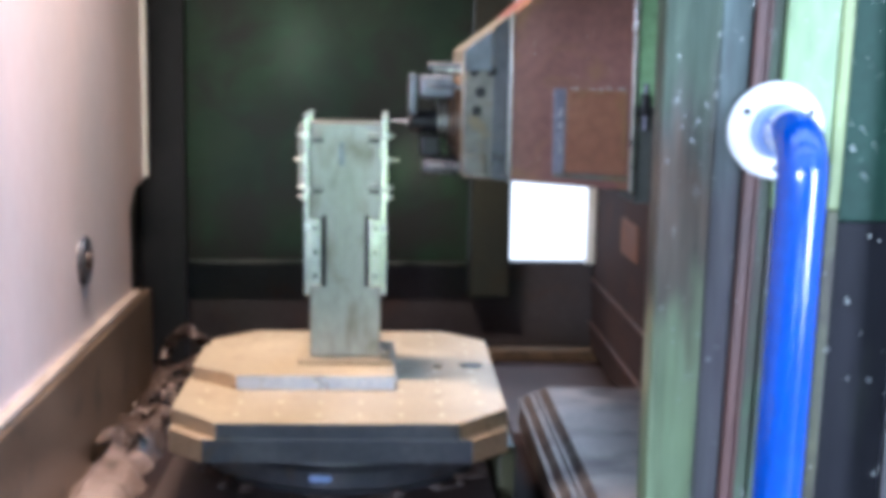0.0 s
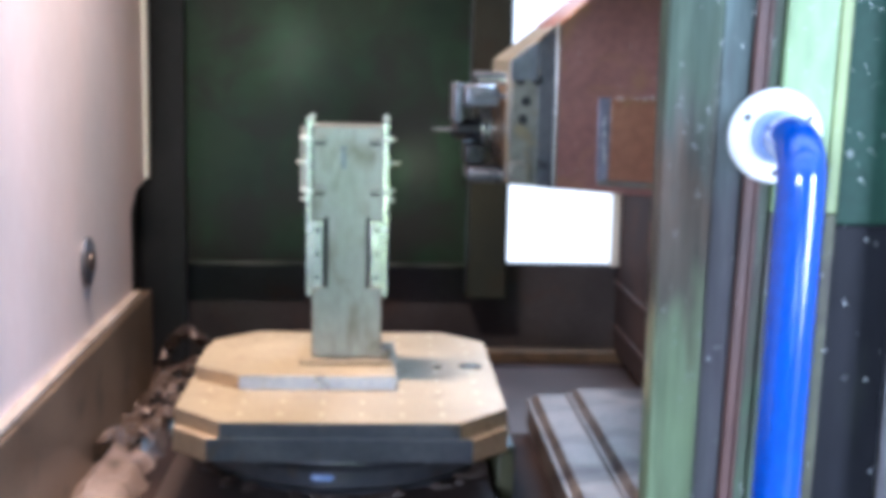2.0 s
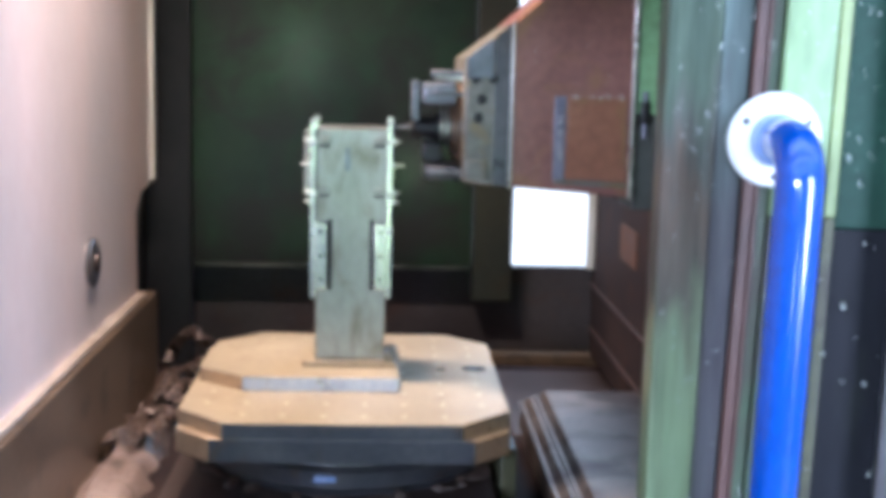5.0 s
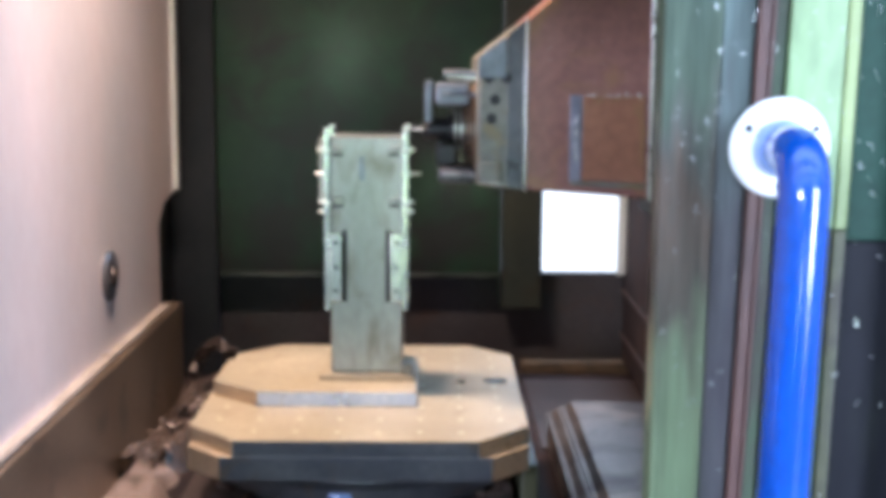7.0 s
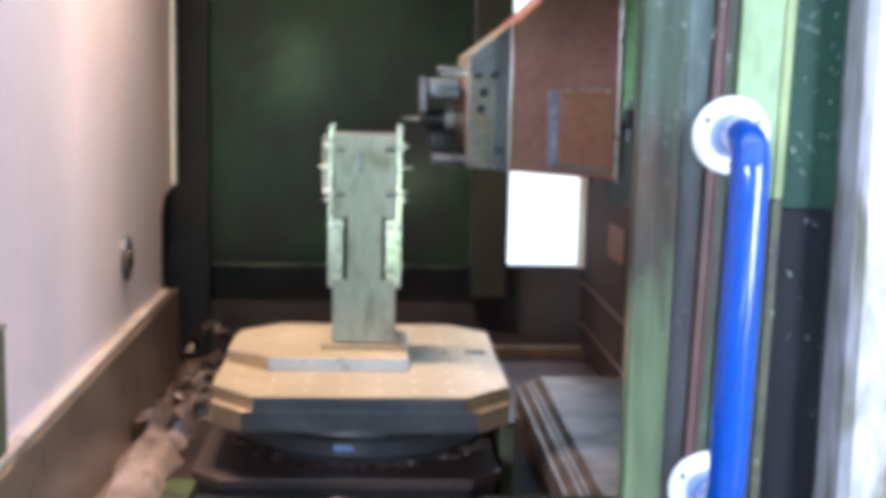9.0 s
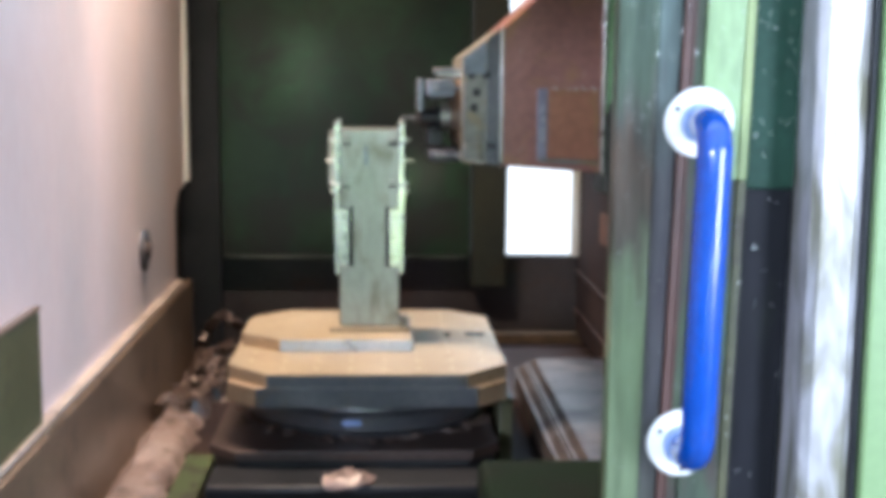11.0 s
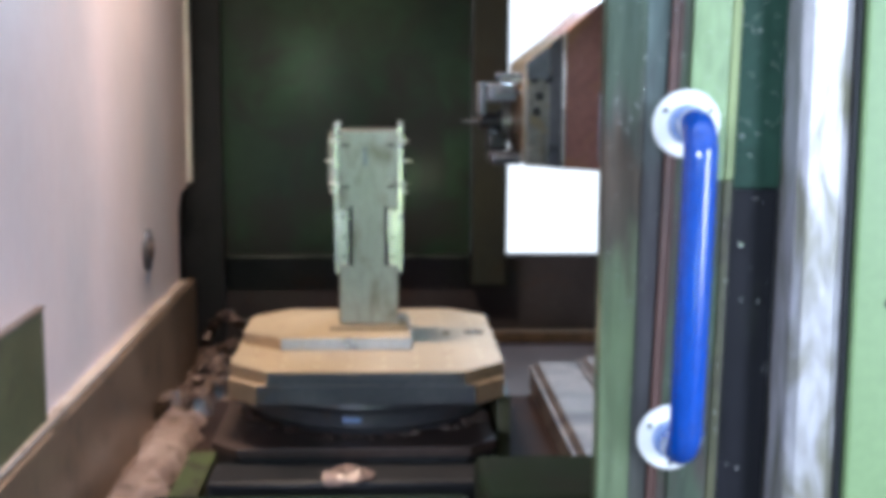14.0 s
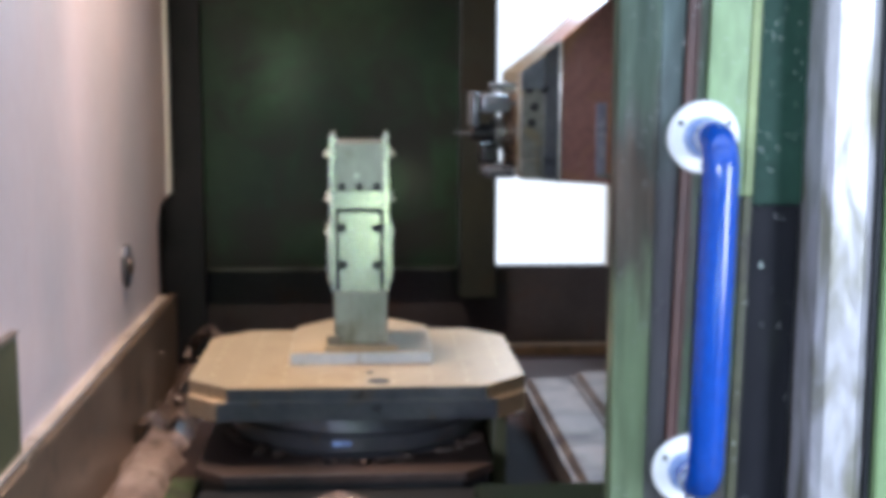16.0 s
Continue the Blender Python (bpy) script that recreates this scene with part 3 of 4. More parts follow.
def spindle_head():
    """Built where it stands at the start; origin at the spindle nose."""
    h = thing("spindle_head", (0.11, SPY, SPZ))
    tagged(h, "rust-red spindle head with a grey nose casting and steel tool", "spindle head")
    o = Vector((0.11, SPY, SPZ))

    def rel(bm):
        bmesh.ops.translate(bm, verts=bm.verts[:], vec=-o)
        return bm

    # side profile in x and z, extruded across y
    def slab(profile, y0, y1, bevel):
        bm = bmesh.new()
        a = [bm.verts.new((x, y0, z)) for x, z in profile]
        b = [bm.verts.new((x, y1, z)) for x, z in profile]
        n = len(profile)
        bm.faces.new(a)
        bm.faces.new(b[::-1])
        for i in range(n):
            bm.faces.new((a[i], b[i], b[(i + 1) % n], a[(i + 1) % n]))
        bmesh.ops.recalc_face_normals(bm, faces=bm.faces[:])
        bmesh.ops.bevel(bm, geom=bm.edges[:], offset=bevel, segments=2, affect="EDGES", profile=0.5)
        return rel(bm)

    body = part("body", slab([(0.250, 1.335), (0.438, 1.322), (0.438, 1.95), (0.40, 1.72), (0.250, 1.585)], -0.14, 0.16, 0.004), M_RUST, h)
    part("nose_block", slab([(0.178, 1.340), (0.250, 1.335), (0.250, 1.585), (0.178, 1.530)], -0.135, 0.15, 0.005), M_NOSE, h, "worn grey nose casting")
    part("flange_edge", slab([(0.2485, 1.333), (0.2525, 1.333), (0.2525, 1.590), (0.2485, 1.588)], -0.144, -0.138, 0.0015), M_BOLT, h, "bright chipped edge")
    part("rear_edge", slab([(0.434, 1.318), (0.4405, 1.318), (0.4405, 1.95), (0.434, 1.95)], -0.144, -0.138, 0.0015), M_BOLT, h, "bright chipped edge")
    # recessed access panel
    part("access_panel", slab([(0.335, 1.350), (0.427, 1.346), (0.427, 1.474), (0.335, 1.474)], -0.1435, -0.139, 0.001), M_RUST_ORANGE, h, "orange-brown access panel")
    part("panel_recess", slab([(0.316, 1.348), (0.3345, 1.348), (0.3345, 1.476), (0.316, 1.476)], -0.1425, -0.139, 0.001), M_SLATE, h, "worn blue-grey recess edge")
    part("panel_lip", slab([(0.318, 1.342), (0.431, 1.336), (0.431, 1.345), (0.318, 1.349)], -0.146, -0.139, 0.001), M_NOSE, h)
    part("nose_strip", slab([(0.224, 1.337), (0.2485, 1.335), (0.2485, 1.584), (0.224, 1.565)], -0.1385, -0.134, 0.001), M_PALLET_SIDE, h, "dark oily vertical strip")
    part("nose_cap", slab([(0.180, 1.500), (0.222, 1.500), (0.222, 1.562), (0.180, 1.531)], -0.140, -0.134, 0.0015), M_SPINDLE, h, "blue-grey upper cap plate")
    for x, z in ((0.195, 1.50), (0.222, 1.50), (0.205, 1.468), (0.2, 1.44), (0.205, 1.36)):
        part("bolt", rel(rod_bm((x, -0.139, z), (x, -0.134, z), 0.008, 12)), M_HOLE, h, "dark countersunk bolt")
    part("nose_pad", slab([(0.182, 1.345), (0.215, 1.345), (0.215, 1.375), (0.182, 1.375)], -0.142, -0.134, 0.002), M_NOSE, h)
    part("nose_ring", rel(lathe_bm([(0, 0.078), (0.004, 0.078), (0.005, 0.068), (0.009, 0.068), (0.010, 0.058), (0.014, 0.058), (0.015, 0.048), (0.019, 0.048), (0.020, 0.040)], (0.180, -0.03, SPZ), (-1, 0, 0))), M_GREASE, h, "stepped grease-stained nose ring")
    for x in (0.150, 0.159):
        part("collar_ring", rel(lathe_bm([(0, 0.030), (0.001, 0.032), (0.004, 0.032), (0.005, 0.030)], (x, -0.03, SPZ), (-1, 0, 0), 32)), M_BOLT, h, "bright collar ring")
    for z, r in ((1.505, 0.006), (1.474, 0.004), (1.352, 0.005)):
        part("pipe_stub", rel(rod_bm((0.128, -0.092, z), (0.182, -0.092, z), r, 14)), M_SPINDLE, h, "oily coolant pipe stub")
    part("upper_nozzle_block", rel(box_bm(0.116, -0.085, 1.456, 0.170, 0.03, 1.490, 0.006)), M_SPINDLE, h, "oily coolant nozzle block")
    part("upper_bar", rel(rod_bm((0.135, -0.09, 1.502), (0.19, -0.09, 1.498), 0.007, 14)), M_BOLT, h, "bright coolant pipe")
    part("lower_nozzle_block", rel(box_bm(0.122, -0.085, 1.338, 0.180, 0.03, 1.362, 0.006)), M_PALLET_SIDE, h)
    part("middle_bracket", rel(box_bm(0.118, -0.07, 1.364, 0.150, 0.03, 1.398, 0.005)), M_HOLE, h, "dark oily bracket")
    part("front_guard", rel(box_bm(0.100, -0.075, 1.43, 0.112, 0.04, 1.492, 0.003)), M_SPINDLE, h, "oily steel guard plate")
    part("tool_holder", rel(lathe_bm([(0, 0.022), (0.012, 0.022), (0.014, 0.017), (0.045, 0.017), (0.052, 0.010)], (0.150, -0.03, SPZ - 0.002), (-1, 0, 0), 28)), M_HOLE, h, "steel tool holder")
    part("drill", rel(rod_bm((0.098, -0.03, SPZ - 0.002), (0.068, -0.03, SPZ - 0.002), 0.0022, 12, 0.001)), M_SPINDLE, h, "slim drill")
    rng = random.Random(8)
    bm = bmesh.new()
    runs = [((0.250, 1.34), (0.250, 1.585), 46), ((0.437, 1.33), (0.437, 1.75), 60), ((0.335, 1.4755), (0.427, 1.4755), 20), ((0.335, 1.345), (0.43, 1.340), 24), ((0.326, 1.35), (0.326, 1.47), 24), ((0.182, 1.345), (0.245, 1.342), 10)]
    for (xa, za), (xb, zb), n in runs:
        for k in range(n):
            u = rng.random()
            r = rng.uniform(0.0006, 0.0018)
            bmesh.ops.create_icosphere(bm, subdivisions=1, radius=r, matrix=Matrix.Translation((xa + (xb - xa) * u + rng.gauss(0, 0.001), -0.1445, za + (zb - za) * u + rng.gauss(0, 0.001))) @ Matrix.Diagonal((1, 0.6, rng.uniform(0.8, 2.2), 1)))
    for k in range(50):
        bmesh.ops.create_icosphere(bm, subdivisions=1, radius=rng.uniform(0.0004, 0.001), matrix=Matrix.Translation((rng.uniform(0.255, 0.445), -0.1405, rng.uniform(1.36, 1.62))))
    part("chip_sprinkle", rel(bm), M_DROP, h, "bright metal chips stuck along the edges")["kind"] = "stuff"
    return h


def column():
    c = thing("machine_column", (0.6, 0.4, 0.78))
    tagged(c, "dark travelling machine column with ribbed side and green front", "machine column")

    def rel(bm):
        bmesh.ops.translate(bm, verts=bm.verts[:], vec=(-0.6, -0.4, -0.78))
        return bm

    part("column_body", rel(box_bm(0.576, 0.0, 0.80, 1.0, 1.0, 2.3, 0.006)), M_COLUMN, c)
    part("front_face", rel(box_bm(0.4445, -0.13, 1.45, 1.0, -0.0, 2.3, 0.004)), M_GREEN_COL, c, "pale green worn front casting")
    part("front_lower", rel(box_bm(0.446, -0.12, 1.30, 1.0, 0.0, 1.448, 0.004)), M_LOWER_CASTING, c, "worn grey lower casting")
    part("corner_strip", rel(box_bm(0.556, 0.97, 1.024, 0.576, 1.012, 2.3, 0.002)), M_EDGE, c, "pale grey corner strip")
    for z in (0.985, 0.875):
        part("rib", rel(box_bm(0.569, 0.02, z - 0.003, 0.5764, 0.99, z + 0.003, 0.001)), M_RIB, c, "grimy rib edge")
    part("rust_patch", rel(box_bm(0.571, 0.45, 1.11, 0.5756, 0.62, 1.185, 0.001)), M_RUST_DULL, c, "rusty bracket plate")
    part("cover_hinge", rel(box_bm(0.449, -0.142, 1.435, 0.464, -0.122, 1.470, 0.004)), M_HOLE, c, "dark oily hinge block")
    part("hinge_pin", rel(rod_bm((0.456, -0.136, 1.415), (0.456, -0.136, 1.485), 0.004, 12)), M_SLATE, c, "worn hinge pin")
    return c


def way_cover(name, x0, x1, z, label, mt):
    """One folded section of the telescopic cover, its slope falling to the left."""
    w = thing(name, (x0, 0.0, z))
    tagged(w, label, "way cover", "telescopic way cover")
    bm = bmesh.new()
    prof = [(0, -0.05), (0.004, 0.0), (0.02, 0.012), (x1 - x0, 0.012), (x1 - x0, 0.004), (0.024, 0.004), (0.01, -0.005), (0.006, -0.05)]
    a = [bm.verts.new((x, -0.42, zz)) for x, zz in prof]
    b = [bm.verts.new((x, 0.39, zz)) for x, zz in prof]
    n = len(prof)
    bm.faces.new(a)
    bm.faces.new(b[::-1])
    for i in range(n):
        bm.faces.new((a[i], b[i], b[(i + 1) % n], a[(i + 1) % n]))
    part("cover_sheet", bm, mt, w)
    part("lip", box_bm(-0.003, -0.42, -0.004, 0.006, 0.39, 0.005, 0.002), M_COVER, w, "worn wiper lip")
    return w


# ---- door with its handle ----
LEAN = 0.029


def door_lean(x):
    """Slant of the door strips: plumb at the free edge, most at the seam, less at the post."""
    if x < 0.372:
        return LEAN * max(0.0, x - 0.291) / 0.081
    return LEAN - 0.014 * (x - 0.372) / 0.131


def door():
    y0, y1 = -1.0, -0.965
    d = thing("sliding_door", (0.29, -0.98, 0.0))
    tagged(d, "open sliding machine door in streaked green tones with dark gloss pane", "door")

    def strip(name, xa, xb, za, zb, m, label="", dy=0.0, bevel=0.002):
        bm = box_bm(xa, y0 + dy, za, xb, y1, zb, bevel)
        for v in bm.verts:
            v.co.x += door_lean(v.co.x) * (v.co.z - 1.45)
        bmesh.ops.translate(bm, verts=bm.verts[:], vec=(-0.29, 0.98, 0))
        return part(name, bm, m, d, label)

    strip("outer_stile", 0.291, 0.336, 0.72, 2.3, M_ZONE_OUTER, "green and brown stile, reflected tones put in by height")
    strip("inner_stile", 0.3365, 0.362, 0.72, 2.3, M_ZONE_INNER, "teal and purple stile, reflected tones put in by height", 0.003)
    strip("seam", 0.3625, 0.372, 0.72, 2.3, M_SEAM, "rusty brown seam strip", -0.003)
    strip("seam_edge", 0.3725, 0.3755, 0.72, 2.3, M_SEAM, "worn rusty edge", -0.004, 0.001)
    strip("groove", 0.376, 0.388, 0.72, 2.3, M_STILE, "", 0.006)
    # bands and panes change colour where the reflected horizon crosses the door
    strip("pale_band", 0.3885, 0.434, 1.40, 2.3, M_PALE, "gloss band with a pale green reflection in its colour", 0.0)
    strip("lower_band", 0.3885, 0.434, 0.72, 1.3995, M_STILE, "streaked dark green band, darker half of the painted reflection", 0.001)
    strip("gasket", 0.4345, 0.445, 1.40, 2.3, M_YELLOW_GREEN, "gasket strip with a yellow-green reflection in its colour", -0.001)
    strip("gasket_foot", 0.4345, 0.445, 0.72, 1.3995, M_BOX, "gasket foot in the darker tone of the painted reflection", -0.001)
    strip("upper_pane", 0.4455, 0.503, 1.39, 2.3, M_TEAL, "upper gloss pane with a teal reflection in its colour", 0.004)
    strip("lower_pane", 0.4455, 0.503, 0.72, 1.3895, M_PANE_DARK, "lower gloss pane with a near-black reflection in its colour", 0.005)
    return d


def handle():
    h = thing("pull_handle", (0.386, -1.0, 1.275))
    tagged(h, "glossy blue tubular pull handle with two white flanges", "handle")
    zt, zb = 1.466, 1.089

    def rel(bm):
        for v in bm.verts:
            v.co.x += 0.7 * LEAN * (v.co.z - 1.480)
        bmesh.ops.translate(bm, verts=bm.verts[:], vec=(-0.386, 1.0, -1.275))
        return bm

    pts = []
    r, depth = 0.034, 0.078
    pts.append((0.386, -1.003, zt))
    for k in range(13):
        a = math.pi / 2 * k / 12
        pts.append((0.386, -1.0 - (depth - r) - r * math.sin(a), zt - r + r * math.cos(a)))
    for k in range(1, 12):
        pts.append((0.386, -1.0 - depth, zt - r + (zb + r - zt + r) * k / 12))
    for k in range(13):
        a = math.pi / 2 * k / 12
        pts.append((0.386, -1.0 - (depth - r) - r * math.cos(a), zb + r - r * math.sin(a)))
    pts.append((0.386, -1.003, zb))
    part("grip", rel(tube_bm(pts, 0.0195, 32)), M_BLUE, h)
    for z in (zt, zb):
        fl = part("flange", rel(lathe_bm([(0, 0.040), (0.004, 0.040), (0.008, 0.037), (0.0095, 0.024)], (0.386, -1.0, z), (0, -1, 0), 48)), M_WHITE, h, "white round flange")
        part("sleeve", rel(lathe_bm([(0, 0.0235), (0.02, 0.022), (0.022, 0.0205)], (0.386, -1.005, z), (0, -1, 0), 32)), M_BLUE_PALE, h, "scuffed pale blue sleeve")
        for a in (150, 270, 30):
            x, zz = 0.386 + 0.031 * math.cos(radians(a)), z + 0.031 * math.sin(radians(a))
            part("screw", rel(rod_bm((x, -1.0095, zz), (x, -1.006, zz), 0.003, 10)), M_HOLE, fl)
    return h


def door_surround():
    post = thing("door_post", (0.533, -1.0, 0.0))
    tagged(post, "scuffed bright galvanised door post beside the door", "door post")
    bm = prism_bm([(-0.028, -0.045), (-0.018, -0.055), (0.018, -0.055), (0.030, -0.045), (0.033, 0.05), (-0.031, 0.05)], 0.0, 2.4)
    part("post", bm, M_POST, post)
    part("rubber_seal", box_bm(0.0325, -0.05, 0.0, 0.040, 0.04, 2.4, 0.001), M_BLACK, post, "black rubber seal")
    pan = thing("front_panel", (0.574, -1.06, 0.0))
    tagged(pan, "light green enamelled front panel of the machine", "panel")
    part("sheet", box_bm(0.0, 0.0, 0.0, 0.9, 0.03, 2.4, 0.004), M_PANEL, pan)
    part("keyhole", box_bm(0.036, -0.002, 1.258, 0.039, 0.004, 1.267), M_HOLE, pan, "small dark slot")
    br = thing("corner_bracket", (-0.52, -0.62, 0.95))
    tagged(br, "dark green painted box bracket in the door corner", "bracket")
    part("fold", box_bm(-0.14, -0.30, 0.2265, 0.054, 0.002, 0.232, 0.002), M_SILL, br, "worn folded top edge")
    part("foot_tab", box_bm(0.0, -0.02, 0.038, 0.064, 0.05, 0.05, 0.003), M_TAN, br, "grimy ochre foot tab")
    part("bracket_box", box_bm(-0.14, -0.30, -0.1, 0.052, 0.0, 0.226, 0.004), M_BOX, br)


def small_things():
    b = thing("wall_plug", (-0.478, 0.222, 1.146))
    tagged(b, "dull grey round plug bolted to the pale side wall", "plug")
    part("disc", lathe_bm([(0, 0.044), (0.006, 0.044), (0.009, 0.040)], (0, 0, 0), (1, 0, 0), 36), M_PALLET_SIDE, b)
    part("cap", lathe_bm([(0, 0.018), (0.006, 0.017), (0.008, 0.012)], (0.008, 0, 0), (1, 0, 0), 20), M_COVER_DARK, b)
    rng = random.Random(4)
    # wet swarf along the left channel
    def bank(name, ya, yb, ny, material, rough, label):
        bm = bmesh.new()
        nx = 20
        grid = [[bm.verts.new((-0.455 + 0.145 * i / nx, ya + (yb - ya) * j / ny, 0.0)) for i in range(nx + 1)] for j in range(ny + 1)]
        for j in range(ny):
            for i in range(nx):
                bm.faces.new((grid[j][i], grid[j][i + 1], grid[j + 1][i + 1], grid[j + 1][i]))
        for v in bm.verts:
            u = min(1.0, max(0.0, (v.co.x + 0.455) / 0.145))
            ragged = 0.80 + 0.16 * noise.noise(Vector((0, v.co.y * 14, 7)))
            fall = min(1.0, max(0.0, (ragged - u) / 0.22))
            top = 0.036 * min(1.0, u * 5) * fall * fall * (3 - 2 * fall)
            v.co.z = 0.785 + top - 0.02 * u + rough * (noise.noise(Vector((v.co.x * 18, v.co.y * 9, 0))) + 0.5 * noise.noise(Vector((v.co.x * 45, v.co.y * 26, 3))))
        tagged(part(name, bm, material), label, "swarf", kind="stuff")

    bank("swarf_slab", -0.62, 0.18, 50, M_CHIP, 0.013, "flat wet pinkish-grey swarf slab in the channel")
    bank("swarf_heap", 0.18, 0.83, 60, M_CHIP_DARK, 0.03, "dark brown swarf heap in the channel")
    lump = bmesh.new()
    for v in bmesh.ops.create_icosphere(lump, subdivisions=3, radius=0.05, matrix=Matrix.Translation((-0.03, -0.385, 0.842)) @ Matrix.Diagonal((0.9, 0.7, 0.2, 1)))["verts"]:
        v.co += Vector((0.6, 0.6, 1)) * 0.012 * noise.noise(v.co * 40)
    tagged(part("swarf_lump", lump, M_CHIP), "pale wet lump of swarf on the front step", "swarf")
    cov = thing("guide_cover", (-0.31, -0.26, 0.78))
    tagged(cov, "mossy green painted guide cover beside the saddle", "cover")
    part("cover_sheet", box_bm(-0.03, -0.2, 0.0, 0.022, 0.14, 0.025, 0.004), M_GUIDE, cov)
    grit = bmesh.new()
    for k in range(60):
        a = rng.uniform(math.pi * 1.05, math.pi * 1.9)
        rr = rng.uniform(0.245, 0.275)
        x, y = AXIS[0] + rr * math.cos(a) * 0.95, AXIS[1] + rr * math.sin(a)
        q = rng.uniform(0.002, 0.009)
        for v in bmesh.ops.create_icosphere(grit, subdivisions=1, radius=q, matrix=Matrix.Translation((x, y, 0.868 + q * 0.3)) @ Matrix.Diagonal((rng.uniform(1, 2.2), 1, 0.5, 1)))["verts"]:
            v.co += Vector((1, 1, 1)) * 0.5 * q * noise.noise(v.co * 90)
    tagged(part("swarf_grit", grit, M_CHIP_DARK), "wet swarf grit on the saddle ledge", "swarf", kind="stuff")
    # clods of matted swarf and a few bright curls
    bm = bmesh.new()
    for k in range(34):
        x, y = rng.uniform(-0.44, -0.33), rng.uniform(0.16, 0.72)
        r = rng.uniform(0.006, 0.017)
        made = bmesh.ops.create_icosphere(bm, subdivisions=2, radius=r, matrix=Matrix.Translation((x, y, 0.815 + 0.018 * rng.random())) @ Matrix.Diagonal((0.8, 1.9, 0.55, 1)))
        for v in made["verts"]:
            v.co += Vector((1, 1, 1)) * 0.7 * r * noise.noise(v.co * 60)
    tagged(part("swarf_clods", bm, M_CHIP_DARK), "dark matted swarf clods on the bank", "swarf", kind="stuff")
    bm = bmesh.new()
    for k in range(16):
        x, y = rng.uniform(-0.44, -0.34), rng.uniform(0.1, 0.45)
        m = pose(x, y, 0.85, rng.uniform(0, 180), rng.uniform(0, 180), rng.uniform(0, 360))
        s = rng.uniform(0.006, 0.014)
        last = None
        for q in range(6):
            a = q * 0.9
            pair = (bm.verts.new(m @ Vector((s * math.cos(a), s * math.sin(a), s * 0.2 * q))), bm.verts.new(m @ Vector((s * math.cos(a), s * math.sin(a), s * 0.2 * q + s * 0.4))))
            if last:
                bm.faces.new((last[0], pair[0], pair[1], last[1]))
            last = pair
    tagged(part("swarf_curls", bm, M_CHIP), "few loose metal curls on the swarf", "swarf", kind="stuff")
    hose = thing("coolant_hose", (-0.37, 0.70, 0.86))
    tagged(hose, "dark brown coolant hose loop behind the swarf", "hose")
    part("tube", tube_bm([(-0.055 + 0.11 * k / 16, 0.02 * math.sin(k), 0.07 * max(0.0, math.sin(math.pi * k / 16)) ** 0.7 - 0.02) for k in range(17)], 0.014, 14), M_COVER_DARK, hose)
    # coolant drops on the door
    bm = bmesh.new()
    for k in range(190):
        x, z = rng.uniform(0.294, 0.50), rng.uniform(1.02, 1.62)
        if rng.random() < 0.35:
            z = rng.uniform(1.45, 1.62)
        r = rng.uniform(0.0003, 0.0009)
        bmesh.ops.create_icosphere(bm, subdivisions=1, radius=r, matrix=Matrix.Translation((x, -1.0045, z)) @ Matrix.Diagonal((1, 0.8, rng.uniform(1, 2.0), 1)))
        for q in range(rng.choice((0, 0, 0, 1, 2))):
            dx, dz = rng.uniform(-0.004, 0.004), rng.uniform(-0.004, 0.004)
            bmesh.ops.create_icosphere(bm, subdivisions=1, radius=r * 0.6, matrix=pose(x + dx, -1.0045, z + dz, 0, rng.uniform(0, 180), 0) @ Matrix.Diagonal((3.0, 0.8, 0.8, 1)))
    tagged(part("coolant_drops", bm, M_DROP), "bright splashed coolant drops on the door", "drops", kind="stuff")
    # ochre bars behind the pallet
    bar = thing("rear_ledge", (0.44, 0.62, 0.78))
    tagged(bar, "grimy ochre ledge below the rear apron", "ledge")
    part("upper_bar", box_bm(-0.12, 0.34, 0.0, 0.6, 0.38, 0.03, 0.004), M_TAN, bar)
    part("lower_shelf", box_bm(-0.12, -0.26, -0.02, 0.6, 0.28, 0.004, 0.003), M_COVER_DARK, bar)
    strut = thing("side_strut", (0.256, -0.16, 0.70))
    tagged(strut, "dull olive strut beside the turning table", "strut")
    part("strut_bar", box_bm(-0.012, 0.0, 0.0, 0.014, 0.40, 0.222, 0.004), M_BOX, strut)


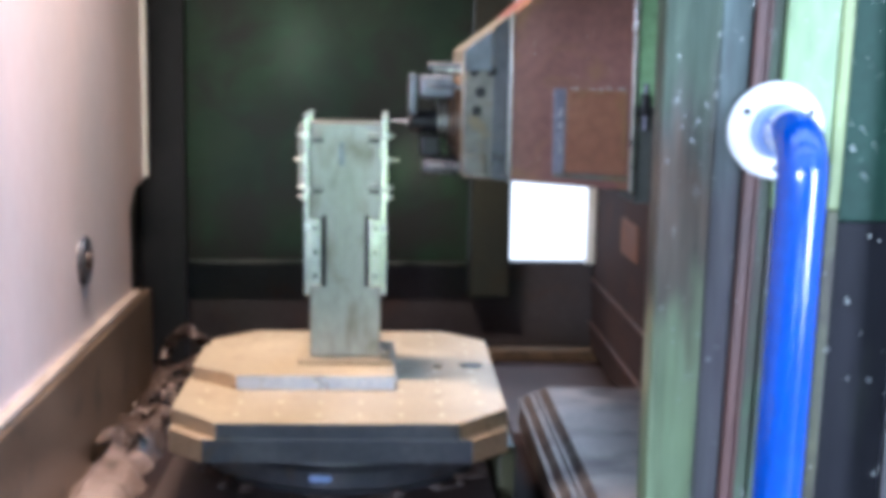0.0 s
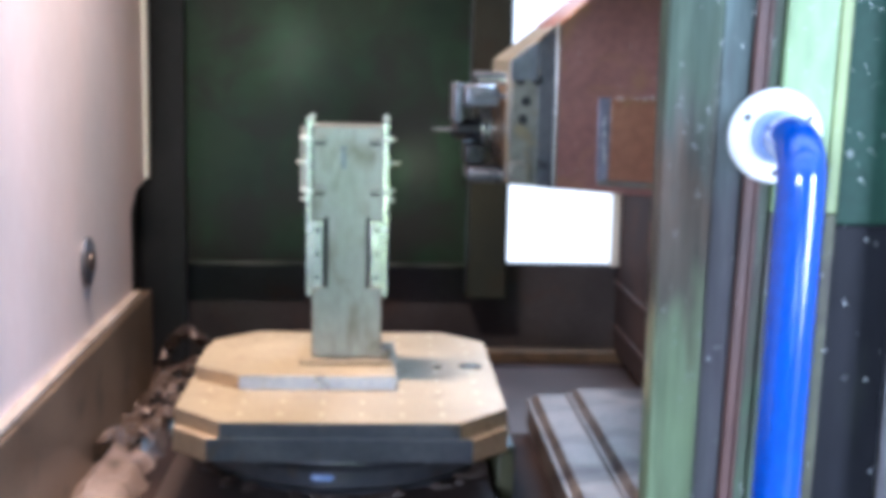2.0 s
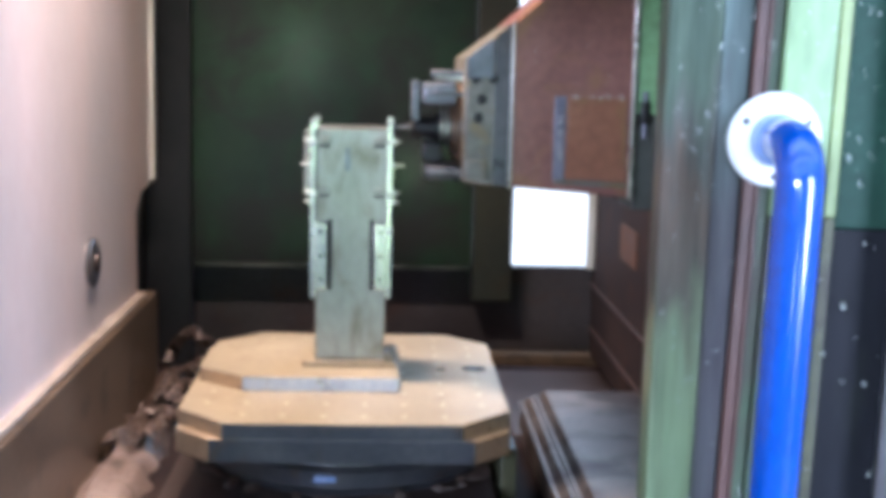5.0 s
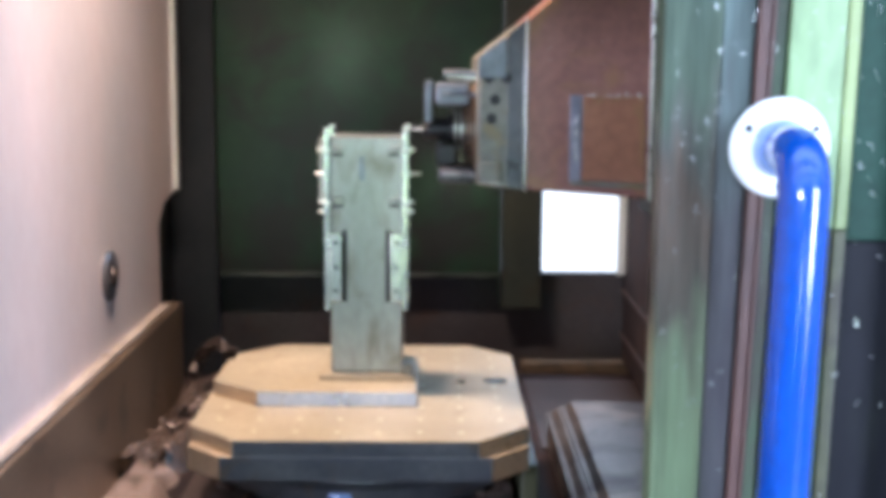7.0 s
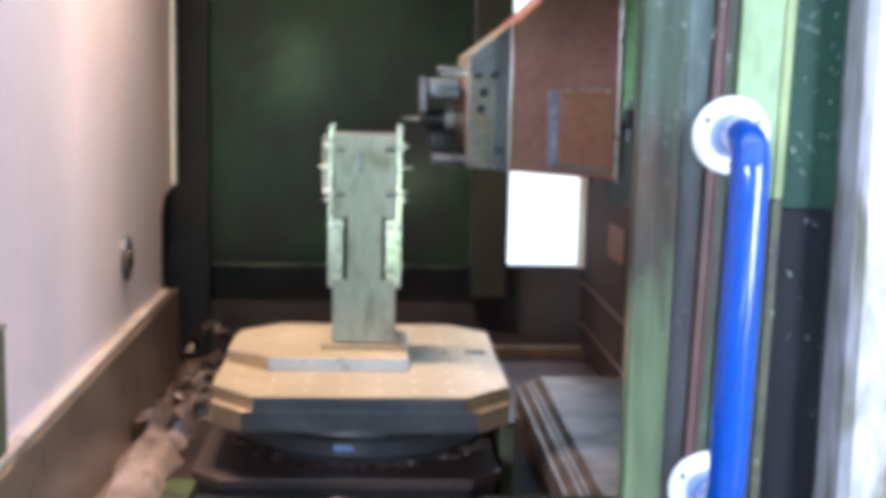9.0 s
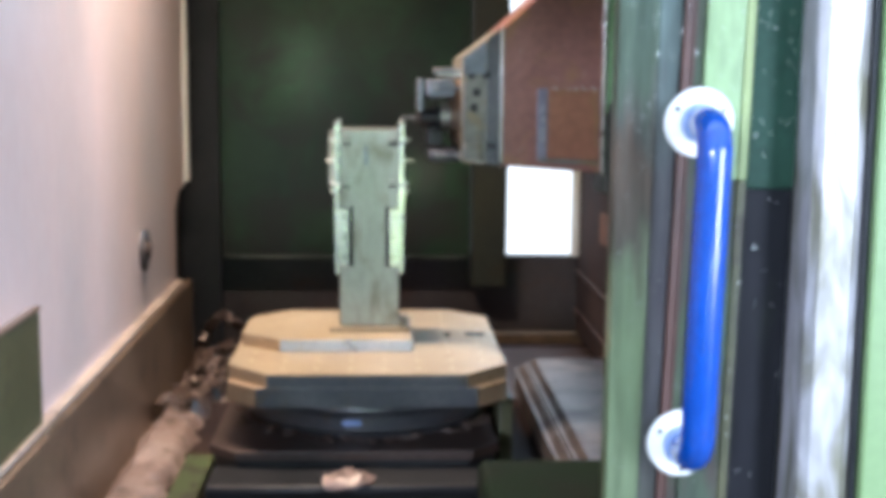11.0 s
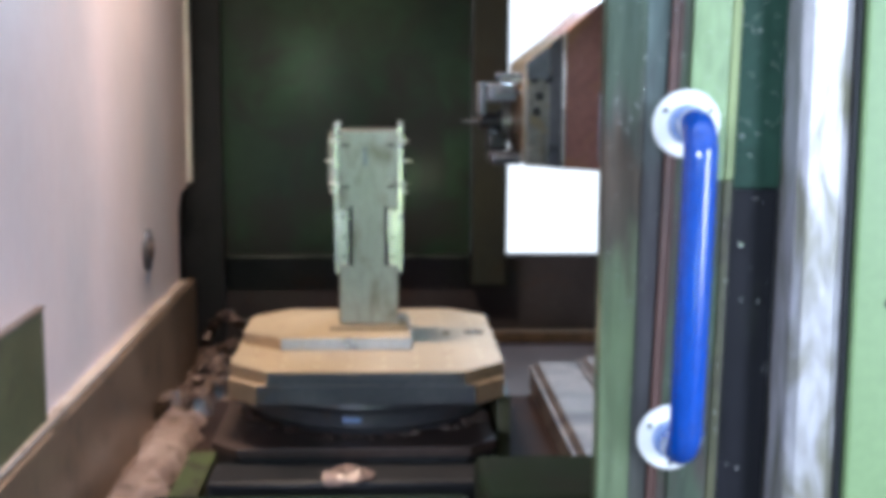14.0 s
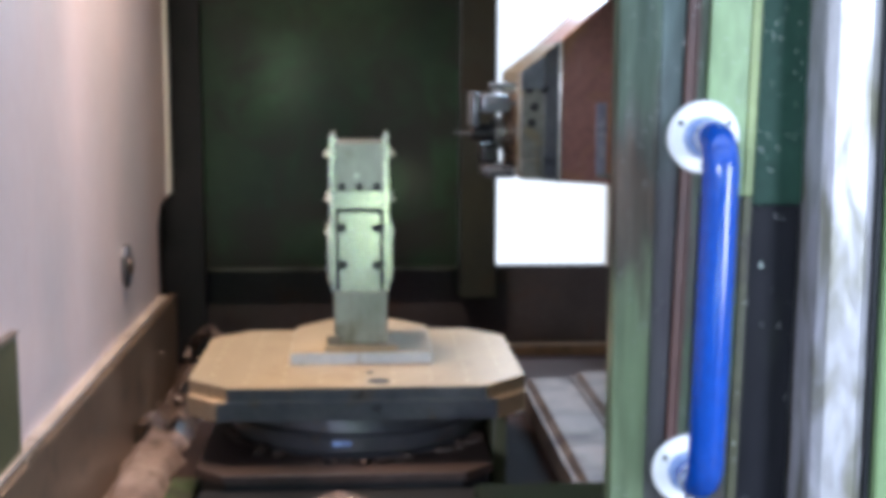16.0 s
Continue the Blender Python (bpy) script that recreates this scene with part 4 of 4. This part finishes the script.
hall()
enclosure()
PALLET = pallet()
table()
FIXTURE = fixture()
HEAD = spindle_head()
COLUMN = column()
COVER_A = way_cover("way_cover", 0.335, 0.56, 0.845, "dull steel telescopic cover section with swarf smears", M_COVER)
COVER_B = way_cover("way_cover", 0.368, 0.574, 0.858, "dull steel telescopic cover section sliding with the column", M_COVER)
door()
handle()
door_surround()
small_things()


def motions():
    # travel of the head to the side and its height, from the start place
    head = [(0, 0, 0), (0.5, 0.001, -0.003), (1.0, 0.001, -0.005), (1.4, 0.005, -0.006), (1.5, 0.009, -0.006), (1.6, 0.031, -0.006), (1.7, 0.056, -0.006), (1.8, 0.067, -0.006), (2.0, 0.069, -0.006), (2.5, 0.066, -0.006), (2.8, 0.060, -0.006), (3.2, 0.058, -0.006), (3.3, 0.043, -0.006), (3.4, 0.018, -0.006), (3.5, 0.002, -0.006), (4.0, -0.007, -0.004), (5.2, -0.004, 0.0), (6.5, -0.004, 0.004), (7.0, -0.007, 0.008), (7.5, -0.004, 0.011), (8.0, -0.009, 0.016), (8.5, -0.005, 0.021), (9.0, -0.003, 0.025), (10.2, -0.007, 0.021), (11.5, -0.009, 0.018), (11.9, -0.003, 0.018), (12.0, 0.007, 0.018), (12.1, 0.042, 0.018), (12.2, 0.071, 0.017), (12.4, 0.110, 0.016), (12.5, 0.112, 0.016), (13.0, 0.112, 0.015), (14.0, 0.113, 0.014), (16.0, 0.112, 0.011)]
    walk(HEAD, [(t, pose(0.11 + dx, SPY, SPZ + dz)) for t, dx, dz in head])
    walk(COLUMN, [(t, pose(0.6 + dx, 0.4, 0.78)) for t, dx, dz in head])
    walk(COVER_A, [(t, pose(0.335 + 0.3 * dx, 0, 0.845)) for t, dx, dz in head])
    walk(COVER_B, [(t, pose(0.368 + dx, 0, 0.858)) for t, dx, dz in head])
    turn = [(0, 0), (14.1, 0), (14.2, -1), (14.3, -4), (14.4, -11), (14.5, -23), (14.6, -36), (14.7, -46), (14.8, -53), (14.9, -60), (15.0, -67), (15.1, -74), (15.2, -80), (15.3, -85), (15.4, -88), (15.5, -89.5), (15.6, -90), (16.0, -90)]
    for ob in (PALLET, FIXTURE):
        walk(ob, [(t, pose(AXIS[0], AXIS[1], 1.0, 0, 0, a)) for t, a in turn])


motions()
